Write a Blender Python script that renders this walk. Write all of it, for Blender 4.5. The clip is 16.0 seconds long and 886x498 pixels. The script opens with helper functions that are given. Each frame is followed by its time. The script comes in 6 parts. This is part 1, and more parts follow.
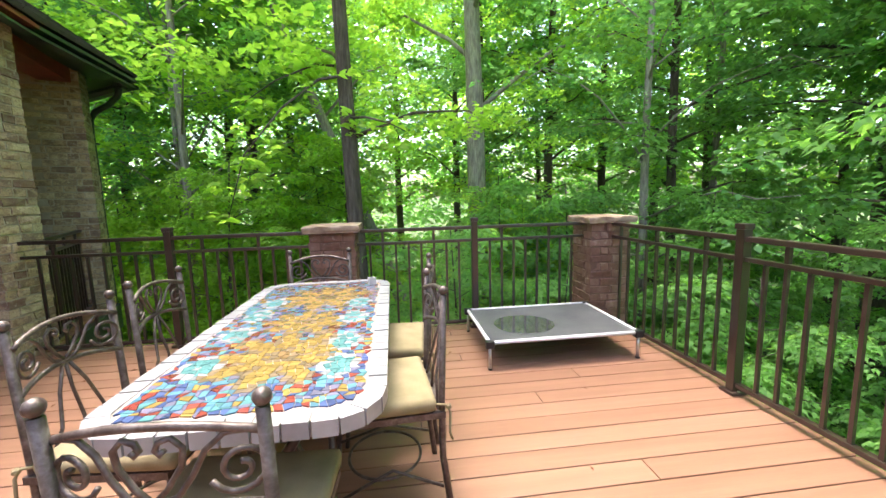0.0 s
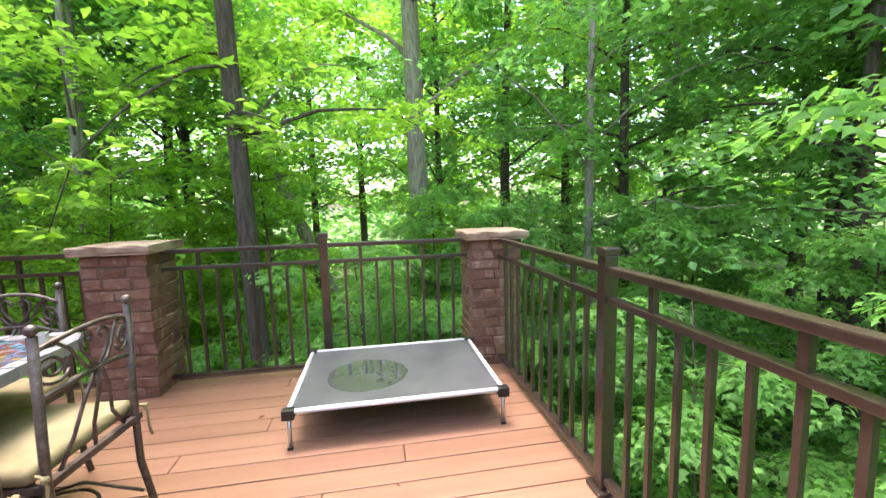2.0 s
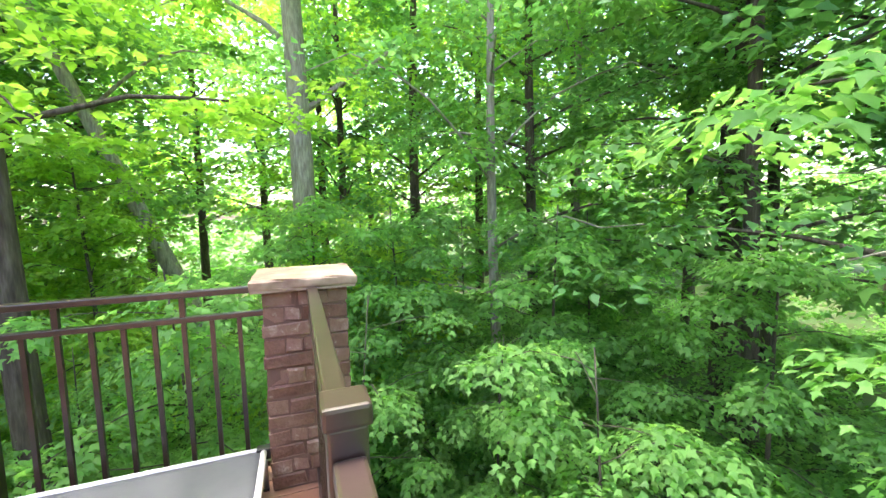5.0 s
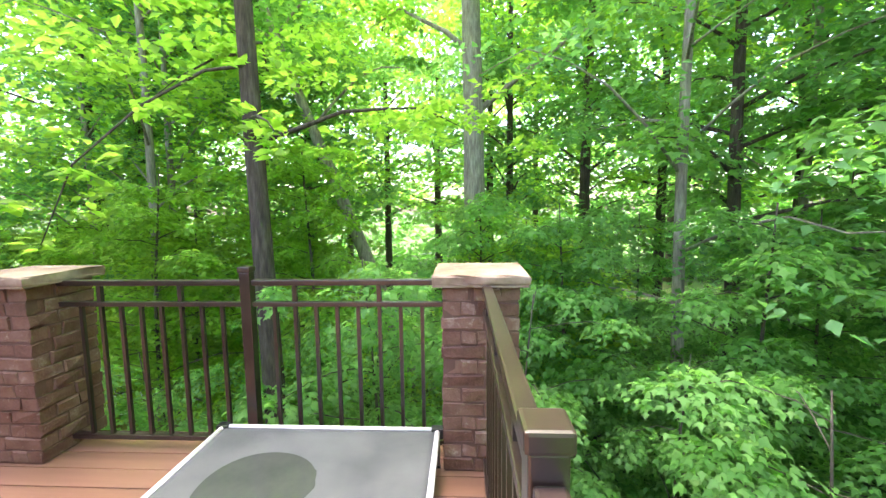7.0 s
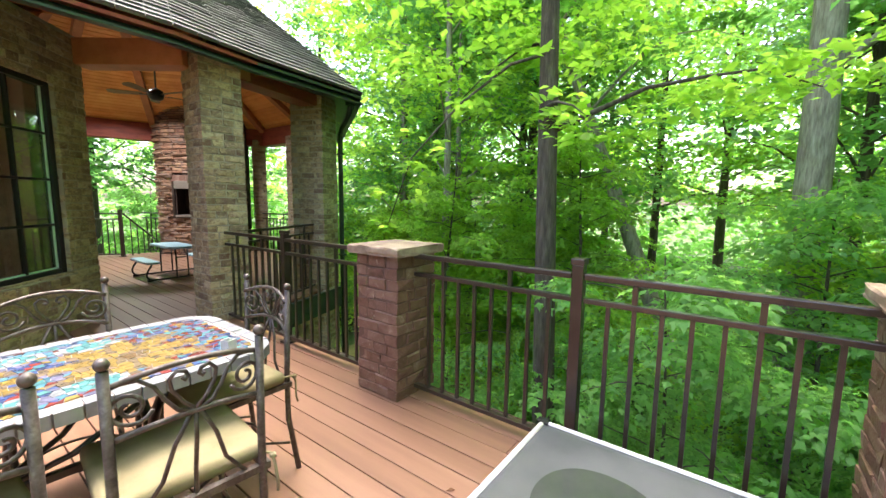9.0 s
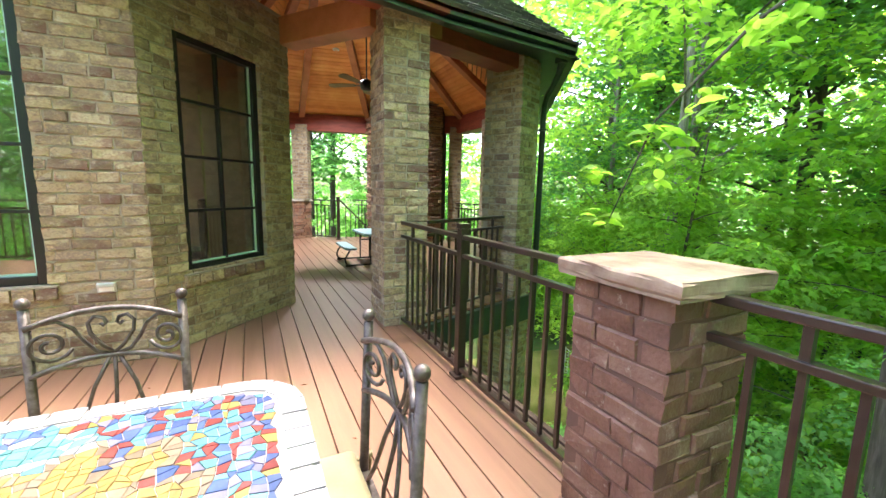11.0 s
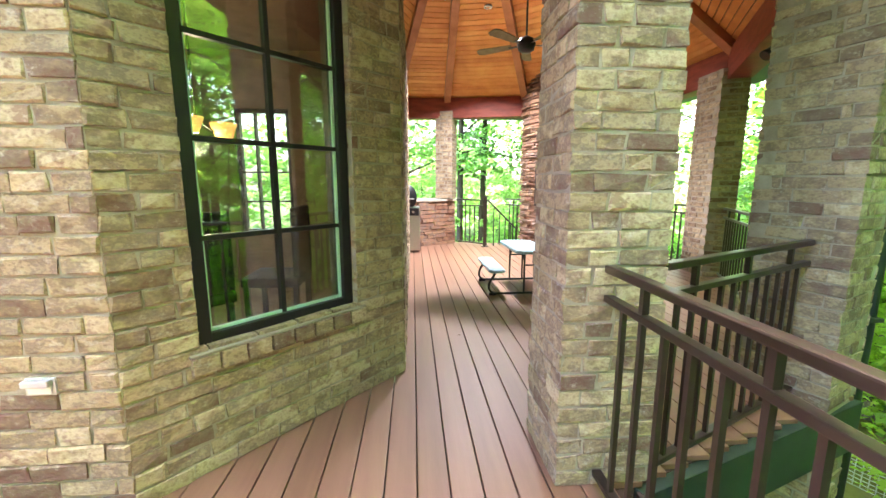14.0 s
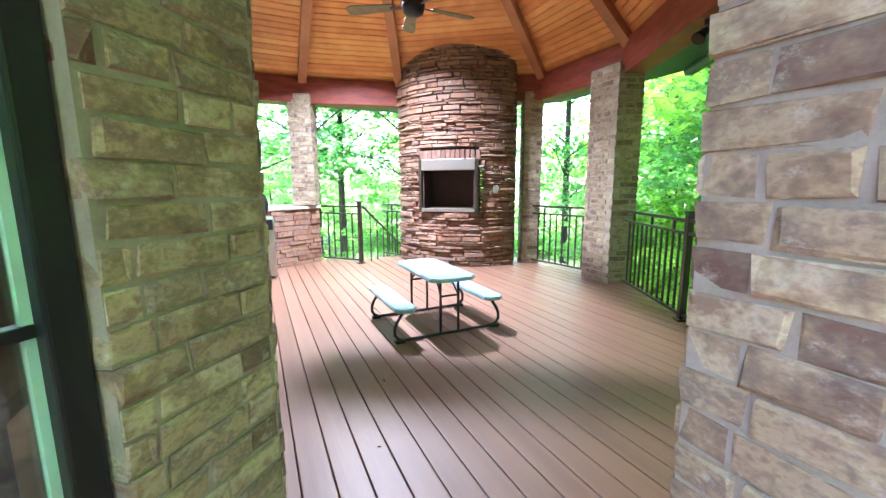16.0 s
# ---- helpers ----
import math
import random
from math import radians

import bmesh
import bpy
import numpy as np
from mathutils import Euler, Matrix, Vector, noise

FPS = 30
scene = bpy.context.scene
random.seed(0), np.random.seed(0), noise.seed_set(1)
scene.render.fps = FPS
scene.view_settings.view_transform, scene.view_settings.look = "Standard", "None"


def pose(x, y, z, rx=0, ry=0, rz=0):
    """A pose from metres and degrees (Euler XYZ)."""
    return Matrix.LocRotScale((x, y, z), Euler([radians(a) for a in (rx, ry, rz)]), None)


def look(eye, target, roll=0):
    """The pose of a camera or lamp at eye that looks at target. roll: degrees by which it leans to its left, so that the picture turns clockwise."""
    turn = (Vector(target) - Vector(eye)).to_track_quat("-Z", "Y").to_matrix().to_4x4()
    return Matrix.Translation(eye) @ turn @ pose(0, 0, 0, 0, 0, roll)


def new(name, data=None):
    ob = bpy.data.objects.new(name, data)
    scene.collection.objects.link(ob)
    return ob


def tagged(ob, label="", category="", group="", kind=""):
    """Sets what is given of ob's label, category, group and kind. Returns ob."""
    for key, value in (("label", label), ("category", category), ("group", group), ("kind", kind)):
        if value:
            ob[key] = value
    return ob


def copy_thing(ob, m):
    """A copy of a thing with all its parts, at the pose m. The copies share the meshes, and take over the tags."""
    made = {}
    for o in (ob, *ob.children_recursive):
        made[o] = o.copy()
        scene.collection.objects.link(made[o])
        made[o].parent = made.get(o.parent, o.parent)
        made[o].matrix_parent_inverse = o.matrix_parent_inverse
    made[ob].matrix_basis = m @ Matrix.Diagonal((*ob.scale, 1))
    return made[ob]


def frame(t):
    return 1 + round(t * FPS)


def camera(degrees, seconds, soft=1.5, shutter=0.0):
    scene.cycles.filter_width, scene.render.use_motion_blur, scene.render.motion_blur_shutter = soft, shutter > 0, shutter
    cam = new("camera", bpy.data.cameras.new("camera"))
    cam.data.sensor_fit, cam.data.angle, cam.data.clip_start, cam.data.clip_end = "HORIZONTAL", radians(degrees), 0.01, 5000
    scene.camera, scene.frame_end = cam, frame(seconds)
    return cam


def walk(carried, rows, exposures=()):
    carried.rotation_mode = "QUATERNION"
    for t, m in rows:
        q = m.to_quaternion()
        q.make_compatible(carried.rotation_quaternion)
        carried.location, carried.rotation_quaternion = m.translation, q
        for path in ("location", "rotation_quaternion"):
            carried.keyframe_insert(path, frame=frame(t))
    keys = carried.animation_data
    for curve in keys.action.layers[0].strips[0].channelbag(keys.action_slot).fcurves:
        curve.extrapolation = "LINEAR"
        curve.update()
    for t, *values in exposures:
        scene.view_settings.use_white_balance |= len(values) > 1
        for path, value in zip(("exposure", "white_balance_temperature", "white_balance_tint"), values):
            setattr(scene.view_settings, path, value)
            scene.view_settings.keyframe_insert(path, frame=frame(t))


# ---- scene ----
cam = camera(96.3, 16.0)
PATH = [
    (0, (0.098, -0.26, 1.174), (0.343, 1.71, 0.911), -1.5),
    (0.5, (0.392, -0.158, 1.169), (0.677, 1.809, 0.912), -1.4),
    (1, (0.630, 0.001, 1.158), (0.925, 1.967, 0.909), -1.5),
    (1.5, (0.864, 0.2, 1.164), (1.161, 2.166, 0.925), -1.1),
    (2, (1.162, 0.338, 1.161), (1.493, 2.3, 0.935), -1.5),
    (2.5, (1.430, 0.522, 1.168), (1.761, 2.486, 0.96), -1.2),
    (3, (1.639, 0.773, 1.222), (2.011, 2.728, 1.019), -1.6),
    (3.5, (1.848, 0.998, 1.206), (2.547, 2.863, 1.022), -1.7),
    (6, (1.98, 1.18, 1.25), (2.617, 3.07, 1.076), 0.1),
    (6.5, (1.955, 1.188, 1.256), (2.213, 3.162, 1.066), -0.4),
    (7, (1.915, 1.196, 1.256), (1.811, 3.183, 1.062), -0.7),
    (7.5, (1.865, 1.213, 1.236), (1.353, 3.138, 1.055), 0.0),
    (8, (1.772, 1.235, 1.207), (0.916, 3.037, 1.053), 0.8),
    (8.5, (1.645, 1.264, 1.267), (0.468, 2.868, 1.056), 1.2),
    (9, (1.403, 1.303, 1.24), (0.202, 2.884, 1.001), 0.7),
    (9.5, (1.179, 1.493, 1.24), (-0.181, 2.929, 0.943), -0.2),
    (10, (0.908, 1.634, 1.197), (-0.623, 2.885, 0.901), 0.7),
    (12.3, (-0.224, 2.464, 1.172), (-2.137, 2.961, 0.868), -0.1),
    (12.5, (-0.353, 2.505, 1.177), (-2.273, 2.974, 0.871), -0.1),
    (13, (-0.713, 2.534, 1.175), (-2.655, 2.895, 0.858), 0.0),
    (13.5, (-1.033, 2.505, 1.188), (-2.989, 2.761, 0.863), -0.2),
    (14, (-1.365, 2.429, 1.209), (-3.333, 2.577, 0.885), 0.0),
    (14.5, (-1.719, 2.326, 1.222), (-3.644, 2.761, 0.9), -0.3),
    (15, (-2.052, 2.303, 1.213), (-3.928, 2.918, 0.894), -0.3),
    (15.5, (-2.399, 2.324, 1.222), (-4.186, 3.164, 0.904), -0.0),
    (16, (-2.745, 2.348, 1.205), (-4.533, 3.187, 0.893), -0.3),
]
EXPOSURES = [(0.0, 2.75, 6700, 17), (3.5, 3.15, 6550, 20), (6.5, 3.35, 6550, 19), (9.0, 3.01, 6650, 15), (10.2, 3.28, 6650, 11), (12.4, 3.90, 6150, 22), (13.5, 4.10, 6400, 22), (14.5, 4.30, 6650, 22), (15.2, 4.30, 5900, 21), (16.0, 4.45, 5450, 20)]
walk(cam, [(t, look(eye, target, roll)) for t, eye, target, roll in PATH], EXPOSURES)

# ---- light ----
world = bpy.data.worlds.new("sky")
scene.world = world
world.use_nodes = True
wn = world.node_tree.nodes
sky = wn.new("ShaderNodeTexSky")
sky.sky_type = "NISHITA"
sky.sun_disc = False
sky.sun_elevation = radians(76)
sky.sun_rotation = radians(-31)
sky.dust_density = 4.0
sky.ozone_density = 0.6
wn["Background"].inputs["Strength"].default_value = 0.15
world.node_tree.links.new(sky.outputs["Color"], wn["Background"].inputs["Color"])
sun = new("sun", bpy.data.lights.new("sun", "SUN"))
sun.data.energy = 1.5
sun.data.angle = radians(20)
sun.data.color = (1.0, 0.95, 0.86)
sun.matrix_world = look((-2.5, 4.2, 20), (0, 0, 0))

# ---- materials ----


def ramp_material(name, colours, scale=8.0, detail=6.0, rough=0.6, bump=0.2, bump_scale=60.0, metal=0.0, stretch=(1, 1, 1),
                  per_object=0.0, per_island=0.0, spec=0.4, fine=0.25, contrast=1.0, deep=0.01, smear=0.0):
    """A surface whose colour drifts between the given colours at two scales, with fine relief."""
    m = bpy.data.materials.new(name)
    m.use_nodes = True
    nt = m.node_tree
    n, l = nt.nodes, nt.links
    b = n["Principled BSDF"]
    b.inputs["Roughness"].default_value = rough
    b.inputs["Metallic"].default_value = metal
    b.inputs["Specular IOR Level"].default_value = spec
    tc = n.new("ShaderNodeTexCoord")
    mp = n.new("ShaderNodeMapping")
    mp.inputs["Scale"].default_value = stretch
    l.new(tc.outputs["Object"], mp.inputs["Vector"])
    vec = mp.outputs["Vector"]
    oi = n.new("ShaderNodeObjectInfo")
    if per_object:
        ad = n.new("ShaderNodeVectorMath")
        ad.operation = "ADD"
        sc = n.new("ShaderNodeMath")
        sc.operation = "MULTIPLY"
        sc.inputs[1].default_value = 37.0
        l.new(oi.outputs["Random"], sc.inputs[0])
        l.new(vec, ad.inputs[0])
        l.new(sc.outputs[0], ad.inputs[1])
        vec = ad.outputs[0]
    no = n.new("ShaderNodeTexNoise")
    no.inputs["Scale"].default_value = scale
    no.inputs["Detail"].default_value = detail
    l.new(vec, no.inputs["Vector"])
    fi = n.new("ShaderNodeTexNoise")
    fi.inputs["Scale"].default_value = bump_scale
    fi.inputs["Detail"].default_value = 4.0
    l.new(vec, fi.inputs["Vector"])
    mix = n.new("ShaderNodeMath")
    mix.operation = "MULTIPLY_ADD"
    mix.inputs[1].default_value = fine
    l.new(fi.outputs["Fac"], mix.inputs[0])
    l.new(no.outputs["Fac"], mix.inputs[2])
    val = mix.outputs[0]
    for amount, node, sock in ((per_object, oi, "Random"), (per_island, n.new("ShaderNodeNewGeometry"), "Random Per Island")):
        if amount:
            ma = n.new("ShaderNodeMath")
            ma.operation = "MULTIPLY_ADD"
            ma.inputs[1].default_value = amount
            l.new(node.outputs[sock], ma.inputs[0])
            l.new(val, ma.inputs[2])
            val = ma.outputs[0]
    top = 0.5 + 0.5 * fine + 0.5 * (per_object + per_island)
    span = (0.22 + 0.15 * fine + 0.42 * (per_object + per_island)) / contrast
    mr = n.new("ShaderNodeMapRange")
    mr.inputs["From Min"].default_value = top - span
    mr.inputs["From Max"].default_value = top + span
    l.new(val, mr.inputs["Value"])
    cr = n.new("ShaderNodeValToRGB")
    els = cr.color_ramp.elements
    while len(els) < len(colours):
        els.new(0.5)
    for i, c in enumerate(colours):
        els[i].position = i / (len(colours) - 1)
        els[i].color = (*c, 1)
    l.new(mr.outputs[0], cr.inputs["Fac"])
    colour = cr.outputs["Color"]
    if smear:
        # dried mortar dragged over the face in thin patches
        sm = n.new("ShaderNodeTexNoise")
        sm.inputs["Scale"].default_value = scale * 1.7
        sm.inputs["Detail"].default_value = 9.0
        sm.inputs["Roughness"].default_value = 0.72
        l.new(vec, sm.inputs["Vector"])
        sr = n.new("ShaderNodeMapRange")
        sr.inputs["From Min"].default_value = smear - 0.06
        sr.inputs["From Max"].default_value = smear + 0.09
        sr.inputs["To Max"].default_value = 0.75
        l.new(sm.outputs["Fac"], sr.inputs["Value"])
        sx = n.new("ShaderNodeMix")
        sx.data_type = "RGBA"
        sx.inputs[7].default_value = (0.5, 0.45, 0.37, 1)
        l.new(sr.outputs[0], sx.inputs[0])
        l.new(colour, sx.inputs[6])
        colour = sx.outputs[2]
    l.new(colour, b.inputs["Base Color"])
    if bump:
        bu = n.new("ShaderNodeBump")
        bu.inputs["Strength"].default_value = bump
        bu.inputs["Distance"].default_value = deep
        l.new(mix.outputs[0], bu.inputs["Height"])
        l.new(bu.outputs["Normal"], b.inputs["Normal"])
    return m


def leaf_material(name, colours, glow=0.45):
    """Leaves that pass part of the light; each leaf has its own shade."""
    m = bpy.data.materials.new(name)
    m.use_nodes = True
    nt = m.node_tree
    n, l = nt.nodes, nt.links
    for x in list(n):
        n.remove(x)
    out = n.new("ShaderNodeOutputMaterial")
    geo = n.new("ShaderNodeNewGeometry")
    oi = n.new("ShaderNodeObjectInfo")
    add = n.new("ShaderNodeMath")
    add.operation = "MULTIPLY_ADD"
    add.inputs[1].default_value = 0.35
    sc = n.new("ShaderNodeMath")
    sc.operation = "MULTIPLY"
    sc.inputs[1].default_value = 0.65
    l.new(geo.outputs["Random Per Island"], sc.inputs[0])
    l.new(oi.outputs["Random"], add.inputs[0])
    l.new(sc.outputs[0], add.inputs[2])
    cr = n.new("ShaderNodeValToRGB")
    els = cr.color_ramp.elements
    while len(els) < len(colours):
        els.new(0.5)
    for i, c in enumerate(colours):
        els[i].position = i / (len(colours) - 1)
        els[i].color = (*c, 1)
    l.new(add.outputs[0], cr.inputs["Fac"])
    pb = n.new("ShaderNodeBsdfPrincipled")
    pb.inputs["Roughness"].default_value = 0.55
    pb.inputs["Specular IOR Level"].default_value = 0.2
    tr = n.new("ShaderNodeBsdfTranslucent")
    hs = n.new("ShaderNodeMix")
    hs.data_type = "RGBA"
    hs.blend_type = "MULTIPLY"
    hs.inputs[0].default_value = 1.0
    hs.inputs[7].default_value = (2.02, 2.0, 1.15, 1)
    l.new(cr.outputs["Color"], hs.inputs[6])
    l.new(cr.outputs["Color"], pb.inputs["Base Color"])
    l.new(hs.outputs[2], tr.inputs["Color"])
    mx = n.new("ShaderNodeMixShader")
    mx.inputs[0].default_value = glow
    l.new(pb.outputs[0], mx.inputs[1])
    l.new(tr.outputs[0], mx.inputs[2])
    l.new(mx.outputs[0], out.inputs["Surface"])
    return m


def plain(name, colour, rough=0.5, metal=0.0, bump=0.08, scale=40.0, spread=0.2):
    lo = tuple(c * (1 - spread) for c in colour)
    hi = tuple(min(1, c * (1 + spread)) for c in colour)
    return ramp_material(name, [lo, colour, hi], scale=6, rough=rough, metal=metal, bump=bump, bump_scale=scale)


M = {}
M["deck"] = ramp_material("deck_board", [(0.163, 0.08, 0.048), (0.206, 0.105, 0.065), (0.244, 0.13, 0.084)], scale=3.0, stretch=(0.35, 5, 1),
                          rough=0.46, bump=0.12, bump_scale=45, per_object=0.3, spec=0.5)


def add_stain(m, spots):
    """Round brown stains soaked into the boards."""
    n, l = m.node_tree.nodes, m.node_tree.links
    b = n["Principled BSDF"]
    src = b.inputs["Base Color"].links[0].from_socket
    geo = n.new("ShaderNodeNewGeometry")
    for spot, r0, r1 in spots:
        no = n.new("ShaderNodeTexNoise")
        no.inputs["Scale"].default_value = 14
        wob = n.new("ShaderNodeVectorMath")
        wob.operation = "MULTIPLY_ADD"
        wob.inputs[1].default_value = (0.05, 0.05, 0)
        l.new(geo.outputs["Position"], no.inputs["Vector"])
        l.new(no.outputs["Color"], wob.inputs[0])
        l.new(geo.outputs["Position"], wob.inputs[2])
        di = n.new("ShaderNodeVectorMath")
        di.operation = "DISTANCE"
        di.inputs[1].default_value = (spot[0] + 0.025, spot[1] + 0.025, 0)
        l.new(wob.outputs[0], di.inputs[0])
        mr = n.new("ShaderNodeMapRange")
        mr.inputs["From Min"].default_value = r1
        mr.inputs["From Max"].default_value = r0
        mr.inputs["To Max"].default_value = 0.75
        l.new(di.outputs["Value"], mr.inputs["Value"])
        mx = n.new("ShaderNodeMix")
        mx.data_type = "RGBA"
        mx.inputs[7].default_value = (0.09, 0.035, 0.016, 1)
        l.new(mr.outputs[0], mx.inputs[0])
        l.new(src, mx.inputs[6])
        src = mx.outputs[2]
    l.new(src, b.inputs["Base Color"])


add_stain(M["deck"], [((-2.4, 3.04), 0.02, 0.1), ((-1.93, 2.1), 0.0, 0.05), ((-1.74, 2.86), 0.0, 0.03)])
M["joist"] = plain("dark_underside", (0.05, 0.03, 0.02), 0.8)
M["bronze"] = ramp_material("bronze_paint", [(0.015, 0.0085, 0.006), (0.025, 0.0148, 0.011), (0.04, 0.026, 0.021)], scale=5, rough=0.28, bump=0.05, spec=0.75)
M["mortar"] = ramp_material("mortar", [(0.22, 0.185, 0.138), (0.31, 0.265, 0.205), (0.4, 0.35, 0.28)], scale=9, rough=0.9, bump=0.5, bump_scale=120)
BRICK = [(0.16, 0.09, 0.064), (0.18, 0.125, 0.088), (0.25, 0.178, 0.112), (0.38, 0.285, 0.175), (0.21, 0.155, 0.11), (0.33, 0.245, 0.152), (0.48, 0.385, 0.25), (0.27, 0.185, 0.122)]
M["brick"] = ramp_material("tan_brick", BRICK, scale=15, stretch=(0.8, 0.8, 1.15), rough=0.9, bump=0.6, bump_scale=75, per_object=0.85, fine=0.5, contrast=1.25, deep=0.013, smear=0.62)
M["brick_mesh"] = ramp_material("tan_brick_far", BRICK, scale=15, stretch=(0.8, 0.8, 1.15), rough=0.9, bump=0.6, bump_scale=75, per_island=0.85, fine=0.5, contrast=1.25, deep=0.013, smear=0.62)
PILLAR = [(0.085, 0.038, 0.024), (0.13, 0.062, 0.042), (0.165, 0.085, 0.058), (0.195, 0.11, 0.078), (0.32, 0.24, 0.19)]
M["pillar_brick"] = ramp_material("stained_pillar_brick", PILLAR, scale=14, rough=0.6, bump=0.8, bump_scale=80, per_object=0.5, fine=0.4, smear=0.66)
M["pillar_mortar"] = plain("stained_mortar", (0.12, 0.065, 0.047), 0.8, bump=0.4)
M["cap"] = ramp_material("cap_stone", [(0.14, 0.08, 0.052), (0.25, 0.175, 0.122), (0.37, 0.29, 0.21)], scale=7, rough=0.7, bump=0.6, bump_scale=40)
M["stone"] = ramp_material("ledge_stone", [(0.06, 0.034, 0.026), (0.16, 0.075, 0.048), (0.27, 0.135, 0.078), (0.18, 0.122, 0.1), (0.33, 0.185, 0.105), (0.14, 0.085, 0.068), (0.44, 0.3, 0.19)],
                           scale=12, rough=0.8, bump=0.7, bump_scale=50, per_object=0.8, fine=0.4)
M["stone_mesh"] = ramp_material("ledge_stone_far", [(0.06, 0.034, 0.026), (0.16, 0.075, 0.048), (0.27, 0.135, 0.078), (0.18, 0.122, 0.1), (0.33, 0.185, 0.105), (0.14, 0.085, 0.068), (0.44, 0.3, 0.19)],
                                scale=12, rough=0.8, bump=0.7, bump_scale=50, per_island=0.8, fine=0.4)
M["pine"] = ramp_material("knotty_pine", [(0.5, 0.16, 0.042), (0.69, 0.285, 0.08), (0.79, 0.39, 0.13)], scale=4, stretch=(1, 1, 1), rough=0.42, bump=0.1,
                          bump_scale=30, per_island=0.5)
M["redbeam"] = ramp_material("red_stained_beam", [(0.15, 0.03, 0.018), (0.22, 0.045, 0.026), (0.28, 0.065, 0.038)], scale=5, stretch=(1, 1, 4), rough=0.5)
M["rafter"] = ramp_material("stained_rafter", [(0.28, 0.1, 0.04), (0.38, 0.15, 0.065), (0.45, 0.19, 0.09)], scale=5, rough=0.5)
M["green"] = ramp_material("dark_green_trim", [(0.018, 0.03, 0.022), (0.028, 0.045, 0.034), (0.04, 0.06, 0.045)], scale=5, rough=0.4, bump=0.05)
M["shingle"] = ramp_material("grey_shingle", [(0.06, 0.06, 0.06), (0.1, 0.098, 0.095), (0.145, 0.14, 0.136)], scale=9, rough=0.9, bump=0.6, bump_scale=150, per_island=0.6)
M["black"] = plain("black_frame", (0.012, 0.013, 0.014), 0.35)
M["iron"] = ramp_material("wrought_iron", [(0.045, 0.033, 0.028), (0.085, 0.067, 0.06), (0.15, 0.13, 0.12)], scale=30, rough=0.45, metal=0.45, bump=0.3, bump_scale=120)
M["cushion"] = ramp_material("khaki_cushion", [(0.17, 0.14, 0.075), (0.22, 0.185, 0.105), (0.26, 0.22, 0.135)], scale=10, rough=0.9, bump=0.3, bump_scale=300)
M["bark"] = ramp_material("bark", [(0.04, 0.03, 0.024), (0.085, 0.066, 0.052), (0.15, 0.125, 0.1)], scale=5, stretch=(5, 5, 0.7), rough=0.95, bump=1.0, bump_scale=16, fine=0.5)
M["bark_light"] = ramp_material("pale_bark", [(0.14, 0.12, 0.1), (0.27, 0.24, 0.2), (0.42, 0.38, 0.33)], scale=5, stretch=(5, 5, 0.8), rough=0.95, bump=0.9,
                                bump_scale=14, fine=0.5)
M["leaf"] = leaf_material("leaf_mid", [(0.087, 0.197, 0.064), (0.133, 0.284, 0.093), (0.18, 0.36, 0.116), (0.244, 0.418, 0.145)], 0.58)
M["leaf_bright"] = leaf_material("leaf_bright", [(0.146, 0.28, 0.056), (0.207, 0.37, 0.073), (0.274, 0.437, 0.084), (0.336, 0.482, 0.112)], 0.6)
M["leaf_dark"] = leaf_material("leaf_dark", [(0.072, 0.189, 0.081), (0.104, 0.247, 0.104), (0.143, 0.305, 0.13), (0.189, 0.358, 0.163)], 0.56)
M["soil"] = ramp_material("forest_floor", [(0.04, 0.05, 0.02), (0.07, 0.09, 0.03), (0.06, 0.12, 0.03), (0.11, 0.095, 0.05)], scale=0.8, detail=10, rough=1.0, bump=1.0, bump_scale=7)
M["lawn"] = ramp_material("lawn", [(0.12, 0.13, 0.03), (0.2, 0.2, 0.06), (0.28, 0.25, 0.1)], scale=1.2, detail=10, rough=1.0, bump=1.0, bump_scale=30)
M["white"] = plain("white_plastic", (0.75, 0.78, 0.8), 0.45, bump=0.05, spread=0.05)
M["blueish"] = plain("pale_blue_plastic", (0.27, 0.41, 0.47), 0.4, bump=0.1, spread=0.08)
M["mint"] = plain("pale_green_spacer", (0.4, 0.62, 0.52), 0.4)
M["steel"] = ramp_material("brushed_steel", [(0.4, 0.39, 0.38), (0.55, 0.54, 0.53), (0.65, 0.64, 0.63)], scale=20, stretch=(1, 20, 20), rough=0.35, metal=1.0, bump=0.05)
M["silver"] = plain("silver_casting", (0.5, 0.5, 0.51), 0.35, metal=0.3)
M["soot"] = plain("sooty_firebox", (0.045, 0.024, 0.018), 0.8, bump=0.3)
M["limestone"] = ramp_material("sill_stone", [(0.3, 0.25, 0.2), (0.45, 0.39, 0.32), (0.55, 0.5, 0.43)], scale=9, rough=0.85, bump=0.5, bump_scale=80)
M["dark_wood"] = ramp_material("dark_chair_wood", [(0.012, 0.009, 0.008), (0.02, 0.015, 0.012), (0.03, 0.023, 0.018)], scale=8, rough=0.75, spec=0.2)
M["plaster"] = plain("tan_plaster", (0.34, 0.25, 0.17), 0.8)


